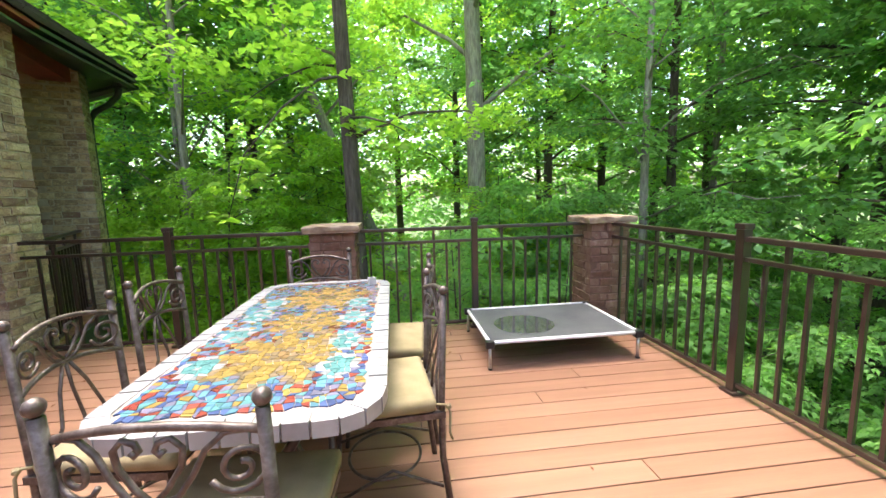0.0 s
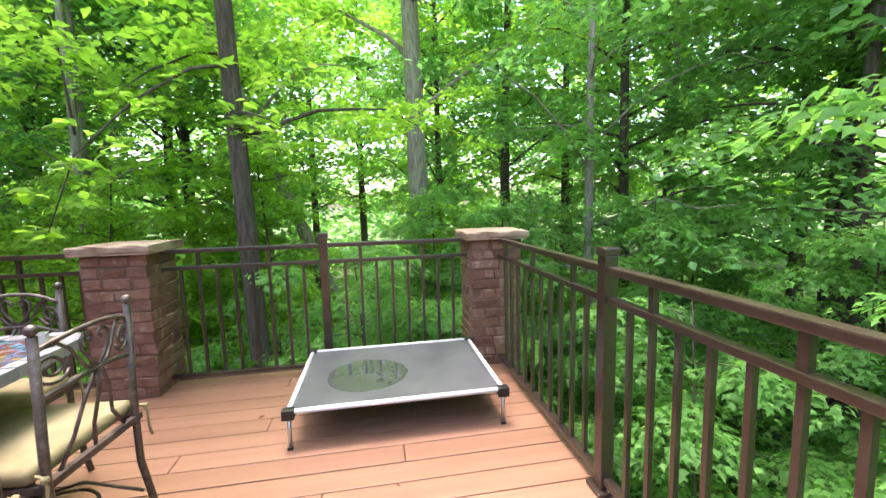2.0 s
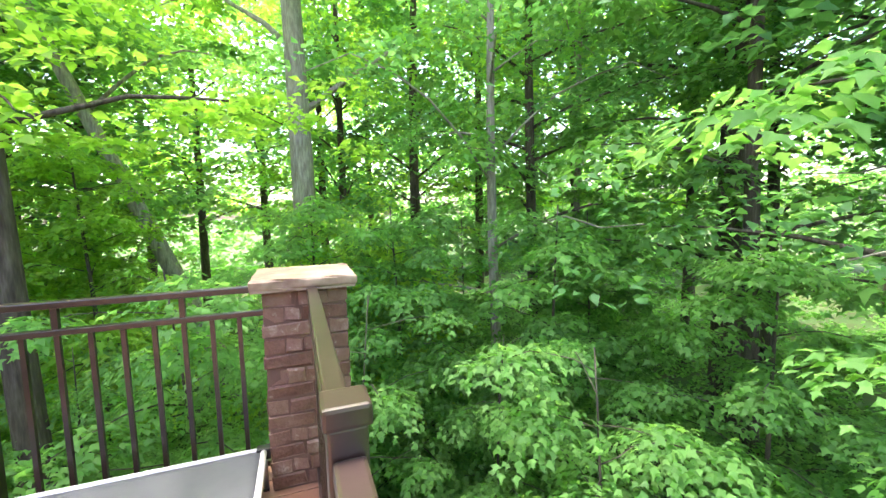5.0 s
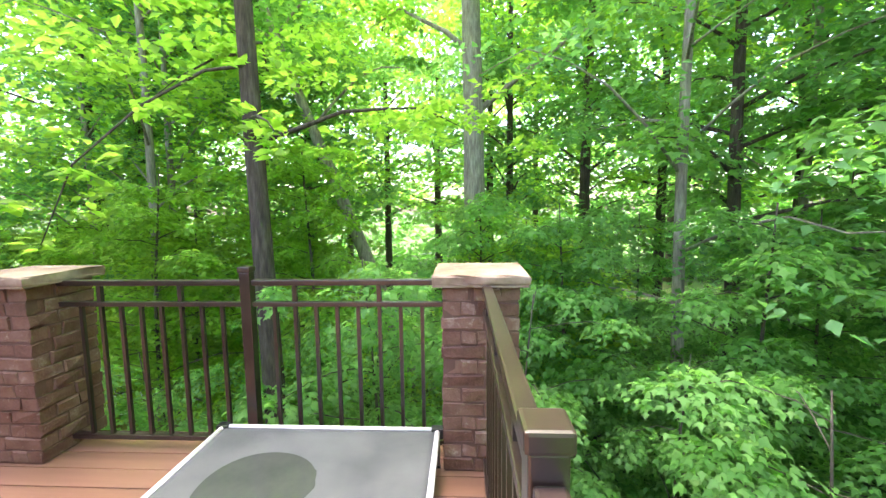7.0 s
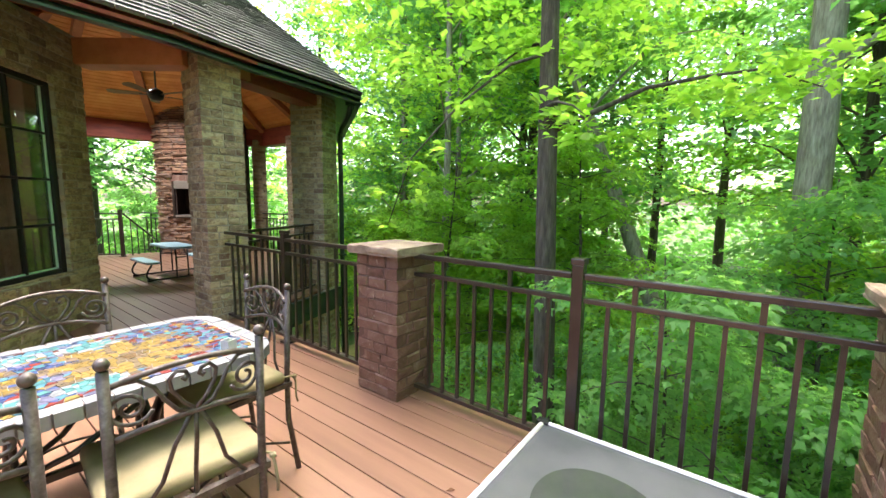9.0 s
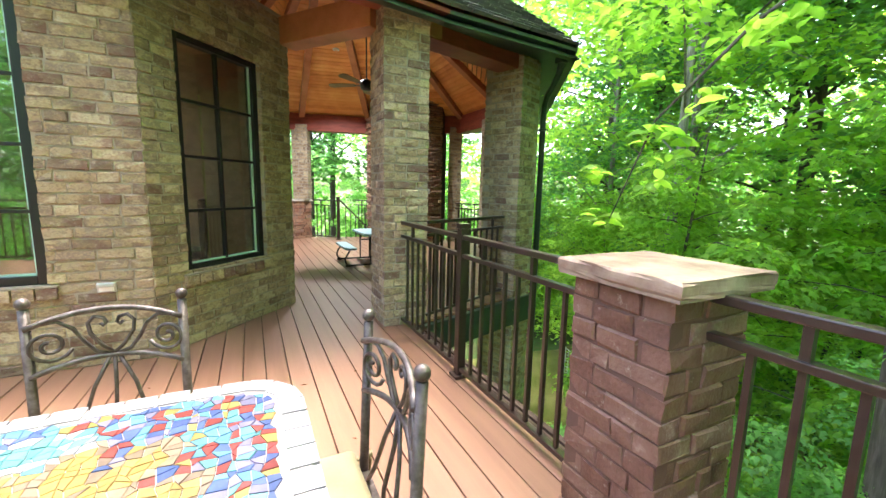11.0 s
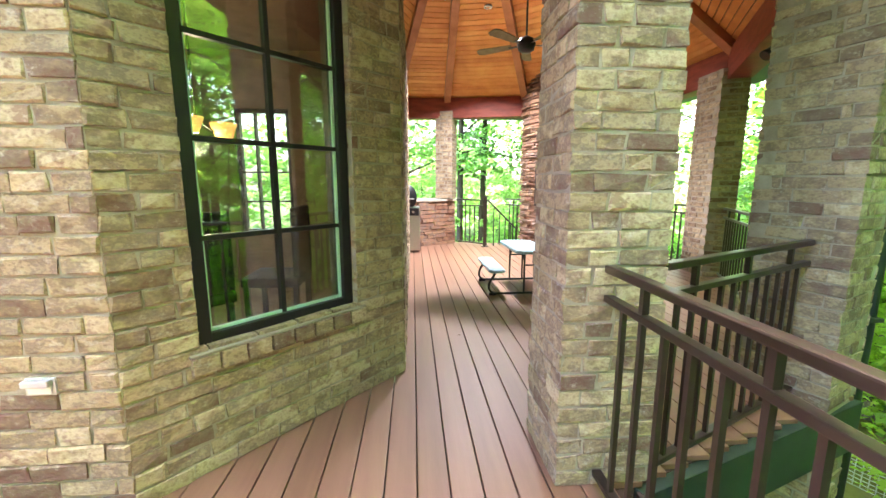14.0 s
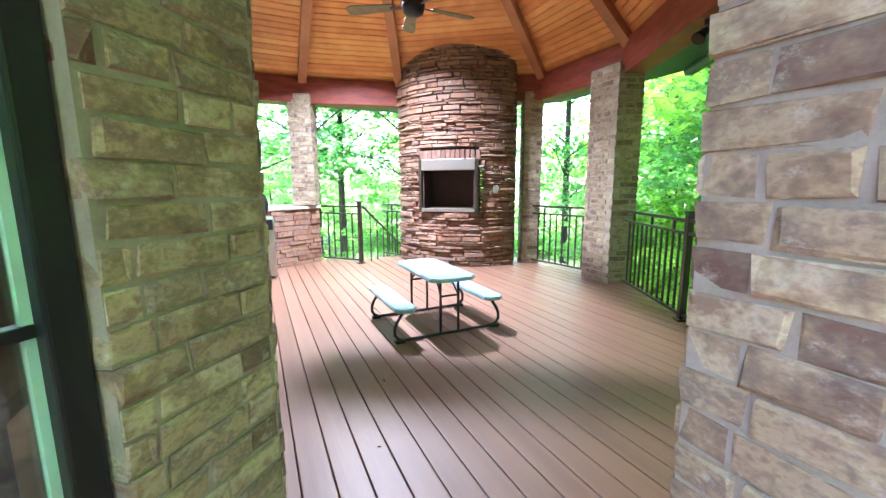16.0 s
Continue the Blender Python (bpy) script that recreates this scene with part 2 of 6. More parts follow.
def glass_material():
    m = bpy.data.materials.new("window_glass")
    m.use_nodes = True
    n, l = m.node_tree.nodes, m.node_tree.links
    for x in list(n):
        n.remove(x)
    out = n.new("ShaderNodeOutputMaterial")
    tr = n.new("ShaderNodeBsdfTransparent")
    tr.inputs[0].default_value = (0.84, 0.88, 0.84, 1)
    gl = n.new("ShaderNodeBsdfGlossy")
    gl.inputs["Roughness"].default_value = 0.0
    gl.inputs["Color"].default_value = (0.9, 1.0, 0.95, 1)
    lw = n.new("ShaderNodeLayerWeight")
    lw.inputs["Blend"].default_value = 0.5
    pw = n.new("ShaderNodeMath")
    pw.operation = "POWER"
    pw.inputs[1].default_value = 4.0
    l.new(lw.outputs["Facing"], pw.inputs[0])
    fr = n.new("ShaderNodeMath")
    fr.operation = "MULTIPLY_ADD"
    fr.inputs[1].default_value = 0.8
    fr.inputs[2].default_value = 0.135
    l.new(pw.outputs[0], fr.inputs[0])
    mx = n.new("ShaderNodeMixShader")
    l.new(fr.outputs[0], mx.inputs[0])
    l.new(tr.outputs[0], mx.inputs[1])
    l.new(gl.outputs[0], mx.inputs[2])
    l.new(mx.outputs[0], out.inputs["Surface"])
    return m


M["glass"] = glass_material()


def glow_material(name, colour, strength):
    m = bpy.data.materials.new(name)
    m.use_nodes = True
    b = m.node_tree.nodes["Principled BSDF"]
    b.inputs["Base Color"].default_value = (*colour, 1)
    b.inputs["Emission Color"].default_value = (*colour, 1)
    b.inputs["Emission Strength"].default_value = strength
    return m


M["lampglow"] = glow_material("lit_shade", (1.0, 0.5, 0.13), 0.1)

# ---- building helpers ----


def mesh_from(bm, name, mat, smooth=False):
    me = bpy.data.meshes.new(name)
    bm.normal_update()
    bm.to_mesh(me)
    bm.free()
    if mat:
        me.materials.append(M[mat] if isinstance(mat, str) else mat)
    if smooth:
        for p in me.polygons:
            p.use_smooth = True
    return me


def part(name, bm, mat, parent=None, label="", smooth=False):
    ob = new(name, mesh_from(bm, name, mat, smooth))
    ob.parent = parent
    if label:
        tagged(ob, label=label)
    return ob


def share(name, me, parent, m):
    ob = new(name, me)
    ob.parent = parent
    ob.matrix_local = m
    return ob


def empty(name, m=None):
    ob = new(name)
    ob.empty_display_size = 0.1
    if m:
        ob.matrix_world = m
    return ob


def box(bm, x0, x1, y0, y1, z0, z1, bev=0.0, m=None):
    g = bmesh.ops.create_cube(bm, size=1.0)
    vs = g["verts"]
    for v in vs:
        v.co = Vector((x0 + (v.co.x + 0.5) * (x1 - x0), y0 + (v.co.y + 0.5) * (y1 - y0), z0 + (v.co.z + 0.5) * (z1 - z0)))
    if bev:
        es = list({e for v in vs for e in v.link_edges})
        r = bmesh.ops.bevel(bm, geom=es, offset=bev, segments=2, affect="EDGES", profile=0.6)
        vs = list({v for f in r["faces"] for v in f.verts} | {v for v in vs if v.is_valid})
    if m:
        for v in vs:
            v.co = m @ v.co
    return vs


def boxed(x0, x1, y0, y1, z0, z1, bev=0.0, m=None):
    bm = bmesh.new()
    box(bm, x0, x1, y0, y1, z0, z1, bev, m)
    return bm


def tube(bm, pts, r, sides=8, taper=None, caps=True):
    """A round bar along points; r may differ from end to end (taper: the end's radius)."""
    pts = [Vector(p) for p in pts]
    rings = []
    up = None
    for i, p in enumerate(pts):
        d = (pts[min(i + 1, len(pts) - 1)] - pts[max(i - 1, 0)]).normalized()
        if up is None:
            up = d.orthogonal().normalized()
        up = (up - d * up.dot(d))
        up = up.normalized() if up.length > 1e-6 else d.orthogonal().normalized()
        side = d.cross(up)
        t = i / max(1, len(pts) - 1)
        if callable(r):
            rr = r(t)
        else:
            rr = r if taper is None else r + (taper - r) * t
        rings.append([bm.verts.new(p + (up * math.cos(a) + side * math.sin(a)) * rr) for a in [2 * math.pi * k / sides for k in range(sides)]])
    for a, b in zip(rings, rings[1:]):
        for k in range(sides):
            f = bm.faces.new((a[k], a[(k + 1) % sides], b[(k + 1) % sides], b[k]))
            f.smooth = True
    if caps:
        bm.faces.new(rings[0][::-1])
        bm.faces.new(rings[-1])


def prism(bm, poly, z0, z1):
    lo = [bm.verts.new((x, y, z0)) for x, y in poly]
    hi = [bm.verts.new((x, y, z1)) for x, y in poly]
    k = len(poly)
    for i in range(k):
        bm.faces.new((lo[i], lo[(i + 1) % k], hi[(i + 1) % k], hi[i]))
    bm.faces.new(lo[::-1])
    bm.faces.new(hi)


rng = random.Random(7)
BH, BG, BD = 0.0695, 0.0095, 0.085   # course height, joint, brick depth


def brick_mesh(length, mat, name="brick", h=BH - BG, depth=BD, wob=0.0055):
    """A brick along x from 0, its face at y = 0 (outwards -y), edges worn."""
    bm = bmesh.new()
    c = 0.005
    j = lambda: rng.uniform(-wob, wob)
    back = [bm.verts.new(p) for p in ((0, depth, 0), (length, depth, 0), (length, depth, h), (0, depth, h))]
    rim = [bm.verts.new((x + j(), 0.0035 + 0.5 * j(), z + j())) for x, z in ((0, 0), (length, 0), (length, h), (0, h))]
    face = [bm.verts.new((x + j(), j(), z + j())) for x, z in ((c, c), (length - c, c), (length - c, h - c), (c, h - c))]
    for a, b in ((back, rim), (rim, face)):
        for k in range(4):
            bm.faces.new((a[k], a[(k + 1) % 4], b[(k + 1) % 4], b[k]))
    bm.faces.new(face)
    bmesh.ops.recalc_face_normals(bm, faces=bm.faces)
    return mesh_from(bm, name, mat)


BRICK_MESHES = {}


def brick_of(length, mat):
    key = (round(length, 2), mat)
    if key not in BRICK_MESHES:
        BRICK_MESHES[key] = [brick_mesh(key[0], mat) for _ in range(4)]
    return rng.choice(BRICK_MESHES[key])


def add_raw(raw, m, length, h=BH - BG, depth=BD):
    """Append one brick to plain vertex and face lists."""
    v, f = raw
    k = len(v)
    c = 0.006
    jj = lambda: rng.uniform(-0.005, 0.005)
    for p in [(0, depth, 0), (length, depth, 0), (length, depth, h), (0, depth, h), (c + jj(), jj(), c + jj()), (length - c + jj(), jj(), c + jj()),
              (length - c + jj(), jj(), h - c + jj()), (c + jj(), jj(), h - c + jj())]:
        v.append(tuple(m @ Vector(p)))
    f += [(k, k + 1, k + 5, k + 4), (k + 1, k + 2, k + 6, k + 5), (k + 2, k + 3, k + 7, k + 6), (k + 3, k, k + 4, k + 7), (k + 4, k + 5, k + 6, k + 7)]


def raw_object(name, raw, mat, parent=None, stuff=True):
    me = bpy.data.meshes.new(name)
    me.from_pydata(raw[0], [], raw[1])
    me.materials.append(M[mat])
    ob = new(name, me)
    ob.parent = parent
    if stuff:
        tagged(ob, kind="stuff")
    return ob


def face_bricks(owner, m, length, z0, z1, holes=(), near=None, mat="brick", far="brick_mesh", shift=0, budget=300):
    """Courses of bricks over a face: local x along it, -y outwards. near: stretch (x0, x1) whose bricks are objects of their own."""
    full = 0.2
    raw = ([], [])
    made = 0
    n = int((z1 - z0) / BH)
    for c in range(n):
        z = z0 + c * BH
        x = -full * (0.5 if (c + shift) % 2 else 1.0) + (0.5 if (c + shift) % 2 else 1.0) * full
        first = (c + shift) % 2
        while x < length - 0.02:
            w = full * 0.5 if first else full * rng.choice((0.6, 0.85, 1.0, 1.0, 1.0))
            first = 0
            if x + w > length - 0.05:
                w = length - x
            spans = [(x, x + w)]
            for hx0, hx1, hz0, hz1 in holes:
                if z + BH * 0.6 > hz0 and z + BH * 0.4 < hz1:
                    nxt = []
                    for a, b in spans:
                        if b <= hx0 or a >= hx1:
                            nxt.append((a, b))
                        else:
                            if a < hx0:
                                nxt.append((a, hx0))
                            if b > hx1:
                                nxt.append((hx1, b))
                    spans = nxt
            for a, b in spans:
                ln = b - a - BG
                if ln < 0.02:
                    continue
                q = m @ Matrix.Translation((a + BG / 2, rng.uniform(-0.005, 0.0005), z + BG / 2)) @ Matrix.Rotation(rng.uniform(-0.008, 0.008), 4, "Z")
                if near and near[0] <= a <= near[1] and made < budget:
                    share("brick", brick_of(ln, mat), owner, q)
                    made += 1
                else:
                    add_raw(raw, q, ln)
            x += w
    if raw[0]:
        raw_object("bricks", raw, far, owner)


def wall_matrix(x, y, rz):
    return pose(x, y, 0, 0, 0, rz)


def brick_wall(name, x, y, rz, length, z0, z1, holes=(), near=None, thick=0.24, mat="brick", far="brick_mesh"):
    """A wall with its face on a line from (x, y) in direction rz; outwards is to the right of that direction."""
    bm = bmesh.new()
    wide = [(h[0] - 0.006, h[1] + 0.006, h[2], h[3] + 0.004) for h in holes]
    xs = sorted({0.0, length, *[h[0] for h in wide], *[h[1] for h in wide]})
    for a, b in zip(xs, xs[1:]):
        hs = [h for h in wide if h[0] <= a and h[1] >= b]
        lo = z0
        for h in sorted(hs, key=lambda q: q[2]):
            box(bm, a, b, 0.0045, thick, lo, h[2])
            lo = h[3]
        box(bm, a, b, 0.0045, thick, lo, z1)
    ob = part(name, bm, "mortar")
    ob.matrix_world = wall_matrix(x, y, rz)
    tagged(ob, kind="structure")
    face_bricks(ob, Matrix.Identity(4), length, z0, z1, holes, near, mat, far)
    return ob


def brick_column(name, poly, z0, z1, label, mat="brick", far="brick_mesh", single=True, joint="mortar", group=""):
    """A column on a polygon (anticlockwise), bricks laid round it."""
    cx = sum(p[0] for p in poly) / len(poly)
    cy = sum(p[1] for p in poly) / len(poly)
    root = empty(name, pose(cx, cy, z0))
    tagged(root, label, "column", group)
    loc = [(x - cx, y - cy) for x, y in poly]
    inner = []
    k = len(loc)
    for i in range(k):
        p0, p1, p2 = Vector(loc[i - 1]), Vector(loc[i]), Vector(loc[(i + 1) % k])
        d0, d1 = (p1 - p0).normalized(), (p2 - p1).normalized()
        n0, n1 = Vector((-d0.y, d0.x)), Vector((-d1.y, d1.x))
        bis = (n0 + n1) / (1 + n0.dot(n1))
        inner.append(tuple(p1 + bis * 0.0045))
    bm = bmesh.new()
    prism(bm, inner, 0, z1 - z0)
    part("core", bm, joint, root)
    raw = ([], [])
    count = 0
    n = int(round((z1 - z0) / BH))
    for c in range(n):
        z = c * BH
        for i in range(k):
            p0, p1 = Vector((*loc[i], 0)), Vector((*loc[(i + 1) % k], 0))
            ln = (p1 - p0).length
            ang = math.atan2((p1 - p0).y, (p1 - p0).x)
            base = Matrix.Translation(p0) @ Matrix.Rotation(ang, 4, "Z")
            lo, hi = (0.0, ln - BD) if c % 2 == 0 else (BD, ln)
            span = hi - lo
            cuts = [lo]
            while hi - cuts[-1] > 0.24:
                cuts.append(cuts[-1] + 0.196 * rng.choice((0.55, 0.75, 1.0, 1.0)))
            cuts.append(hi)
            if c % 2:
                cuts = [lo + hi - q for q in cuts[::-1]]
            for a, b in zip(cuts, cuts[1:]):
                if b - a < 0.03:
                    continue
                q = base @ Matrix.Translation((a + BG / 2 * (a > 0.01), rng.uniform(-0.005, 0.0005), z + BG / 2))
                lb = b - a - BG + (BG / 2 if b > ln - 0.01 else 0)
                if single and count < 300:
                    share("brick", brick_of(lb + (BG / 2 if a < 0.01 else 0), mat), root, q)
                    count += 1
                else:
                    add_raw(raw, q, lb)
    if raw[0]:
        raw_object("bricks", raw, far, root)
    return root


# ---- the plan ----
WALL_X = -2.755
C1 = (-2.755, 1.385)
C2 = (-3.815, 2.366)
RAIL_Y = 3.155
RAIL_X = 2.02
APEX = (-5.7, 3.02, 4.75)
ROOF_TOP = (-6.9, 3.98, 5.8)
BEAM0, BEAM1 = 2.47, 2.84

# ---- ground and woods ----


def ground_height(x, y):
    d = math.hypot(x - 0.0, y - 1.0)
    return -2.9 - 0.03 * max(0, d - 6) + 0.12 * noise.noise(Vector((x * 0.25, y * 0.25, 0))) + (0.05 * max(0.0, d - 26) if d > 26 else 0)


def make_ground():
    bm = bmesh.new()
    rad = [0, 3, 5, 7, 9, 11, 13, 16, 19, 23, 28, 34, 42, 52, 70, 120, 300, 900]
    rings = []
    for r in rad:
        ring = []
        for k in range(64):
            a = 2 * math.pi * k / 64
            x, y = r * math.cos(a), 1 + r * math.sin(a)
            ring.append(bm.verts.new((x, y, ground_height(x, y) if r < 60 else -1.5)))
        rings.append(ring)
    for a, b in zip(rings, rings[1:]):
        for k in range(64):
            bm.faces.new((a[k], b[k], b[(k + 1) % 64], a[(k + 1) % 64]))
    bmesh.ops.remove_doubles(bm, verts=bm.verts, dist=0.001)
    bmesh.ops.recalc_face_normals(bm, faces=bm.faces)
    tagged(part("ground", bm, "soil", smooth=True), "dark leafy forest floor under the trees", kind="structure")


def leaves_mesh(name, sprays, mat, seed, fine_leaf=False):
    """Leaves in loose sprays: each spray is (centre, radius, count, leaf size, tilt)."""
    r = np.random.RandomState(seed)
    vs, fs = [], []
    base = 0
    for c, rad, count, size, flat in sprays:
        a = r.uniform(0, 2 * np.pi, count)
        d = rad * np.sqrt(r.uniform(0, 1, count))
        ctr = np.stack([np.cos(a) * d, np.sin(a) * d, r.normal(0, rad * flat, count) - 0.25 * d * d / max(rad, 0.01)], 1) + np.array(c)
        nrm = np.stack([r.normal(0, 0.45, count), r.normal(0, 0.45, count), np.ones(count)], 1)
        nrm /= np.linalg.norm(nrm, axis=1)[:, None]
        head = np.stack([np.cos(a + r.normal(0, 0.9, count)), np.sin(a + r.normal(0, 0.9, count)), -0.35 + r.normal(0, 0.25, count)], 1)
        head -= nrm * (head * nrm).sum(1)[:, None]
        head /= np.linalg.norm(head, axis=1)[:, None]
        side = np.cross(nrm, head)
        s = (size * r.uniform(0.6, 1.3, count))[:, None]
        p0 = ctr - head * s * 0.5
        p2 = ctr + head * s * 0.55 - nrm * s * 0.12
        p1 = ctr + side * s * 0.36 - head * s * 0.05 + nrm * s * 0.1
        p3 = ctr - side * s * 0.36 - head * s * 0.05 + nrm * s * 0.1
        if fine_leaf:
            q = []
            for along_leaf, wide, lift in ((-0.5, 0, 0), (-0.3, 0.2, 0.05), (0.0, 0.3, 0.08), (0.28, 0.2, 0.02), (0.55, 0, -0.14), (0.28, -0.2, 0.02), (0.0, -0.3, 0.08), (-0.3, -0.2, 0.05)):
                q.append(ctr + head * s * along_leaf + side * s * wide + nrm * s * lift)
            vs.append(np.stack(q, 1).reshape(-1, 3))
            k = base + np.arange(count)[:, None] * 8
            fs.append(np.concatenate([k + np.array([t]) for t in ([0, 1, 7], [1, 2, 7], [7, 2, 6], [2, 3, 6], [6, 3, 5], [3, 4, 5])], 1).reshape(-1, 3))
            base += count * 8
            continue
        vs.append(np.stack([p0, p1, p2, p3], 1).reshape(-1, 3))
        k = base + np.arange(count)[:, None] * 4
        fs.append(np.concatenate([k + np.array([[0, 1, 2]]), k + np.array([[0, 2, 3]])], 1).reshape(-1, 3))
        base += count * 4
    v = np.concatenate(vs)
    f = np.concatenate(fs)
    me = bpy.data.meshes.new(name)
    me.vertices.add(len(v))
    me.vertices.foreach_set("co", v.ravel())
    me.loops.add(f.size)
    me.loops.foreach_set("vertex_index", f.ravel())
    me.polygons.add(len(f))
    me.polygons.foreach_set("loop_start", np.arange(0, f.size, 3))
    me.polygons.foreach_set("loop_total", np.full(len(f), 3))
    me.update(calc_edges=True)
    me.materials.append(M[mat])
    return me


def tree(name, label, x, y, height, radius, crown_lo, spread, count, leaf, mat, bark, lean=(0, 0), seed=1, limbs=16, per=34, spray=0.75, bottom=None, limb_lo=None, fine_leaf=False):
    """A tapered, slightly bent trunk, limbs that rise and droop, and leaves in sprays along the limbs."""
    r = random.Random(seed)
    z0 = ground_height(x, y) - 0.15
    root = empty(name, pose(x, y, z0))
    tagged(root, label, "tree", "trees of the woods")
    wob = [(r.uniform(-1, 1), r.uniform(-1, 1)) for _ in range(3)]

    def axis(t):
        return Vector((lean[0] * t * height + 0.12 * math.sin(5 * t + wob[0][0]) * wob[1][0], lean[1] * t * height + 0.12 * math.sin(4 * t + wob[0][1]) * wob[1][1], t * height))

    a0 = axis(0)
    a0.z = 0
    bm = bmesh.new()
    tube(bm, [axis(i / 14) - a0 for i in range(15)], lambda t: radius * (1.0 - 0.75 * t) * (1 + 0.5 * max(0, 0.06 - t) / 0.06), 12)
    sprays = []
    lo = crown_lo if limb_lo is None else limb_lo
    for i in range(limbs):
        t = (lo + (height * 0.97 - lo) * (i + r.uniform(0, 0.8)) / limbs) / height
        p = axis(t) - a0
        ang = i * 2.4 + r.uniform(-0.5, 0.5)
        u = max(0.0, (t * height - lo) / (height - lo))
        reach = spread * (1.0 - 0.55 * u) * r.uniform(0.65, 1.15)
        rise = reach * r.uniform(0.1, 0.55)
        pts = []
        for s in range(6):
            q = s / 5
            pts.append(p + Vector((math.cos(ang) * reach * q, math.sin(ang) * reach * q, rise * math.sin(q * 2.2) + r.uniform(-0.05, 0.05) * q * reach)))
        tube(bm, pts, radius * (0.32 - 0.2 * t), 5, taper=0.006)
        for s in range(int(per * 0.35) + 2):
            q = r.uniform(0.25, 1.08)
            k = min(4, int(q * 5))
            c = pts[k].lerp(pts[min(5, k + 1)], min(1.0, q * 5 - k))
            off = Vector((r.gauss(0, 1), r.gauss(0, 1), r.gauss(0, 0.5))) * spray * 0.75
            sprays.append((tuple(c + off), spray * r.uniform(0.5, 1.15), 0, leaf, 0.12))
    n = max(6, count // max(1, len(sprays)))
    sprays = [(c, s, n, lf, fl) for c, s, _, lf, fl in sprays]
    part("trunk", bm, bark, root, smooth=True)
    ob = new("crown", leaves_mesh("crown", sprays, mat, seed, fine_leaf))
    ob.parent = root
    return root


def maple_leaves(name, domes, mat, seed):
    """Lobed leaves shingled over shallow domes: each dome is (centre, radius, count, leaf size)."""
    r = np.random.RandomState(seed)
    vs, fs = [], []
    base = 0
    for c, rad, count, size in domes:
        phi = r.uniform(0, 2 * np.pi, count)
        ph = r.uniform(0, 6.28, 2)
        edge = rad * (0.8 + 0.22 * np.sin(3 * phi + ph[0]) + 0.13 * np.sin(7 * phi + ph[1]))
        q = np.sqrt(r.uniform(0, 1, count))
        rho = edge * q
        out = np.stack([np.cos(phi), np.sin(phi), np.zeros(count)], 1)
        ctr = out * rho[:, None] + np.array(c)
        ctr[:, 2] += -0.42 * rad * q ** 2 + r.normal(0, 0.06 * rad, count)
        nrm = out * (0.75 * q)[:, None] + r.normal(0, 0.28, (count, 3)) + np.array([0, 0, 1.0])
        nrm /= np.linalg.norm(nrm, axis=1)[:, None]
        head = out + r.normal(0, 0.45, (count, 3)) + np.array([0, 0, -0.35])
        head -= nrm * (head * nrm).sum(1)[:, None]
        head /= np.linalg.norm(head, axis=1)[:, None]
        side = np.cross(nrm, head)
        s = (size * r.uniform(0.65, 1.25, count))[:, None]
        pts = []
        for a, b, k in ((-0.5, 0, 0), (-0.18, 0.5, -0.08), (0.0, 0.21, 0.03), (0.55, 0, -0.12), (0.0, -0.21, 0.03), (-0.18, -0.5, -0.08)):
            pts.append(ctr + head * s * a + side * s * b + nrm * s * k)
        vs.append(np.stack(pts, 1).reshape(-1, 3))
        k = base + np.arange(count)[:, None] * 6
        fs.append(np.concatenate([k + np.array([t]) for t in ([0, 1, 2], [0, 2, 3], [0, 3, 4], [0, 4, 5])], 1).reshape(-1, 3))
        base += count * 6
    v, f = np.concatenate(vs), np.concatenate(fs)
    me = bpy.data.meshes.new(name)
    me.vertices.add(len(v))
    me.vertices.foreach_set("co", v.ravel())
    me.loops.add(f.size)
    me.loops.foreach_set("vertex_index", f.ravel())
    me.polygons.add(len(f))
    me.polygons.foreach_set("loop_start", np.arange(0, f.size, 3))
    me.polygons.foreach_set("loop_total", np.full(len(f), 3))
    me.update(calc_edges=True)
    me.materials.append(M[mat])
    return me


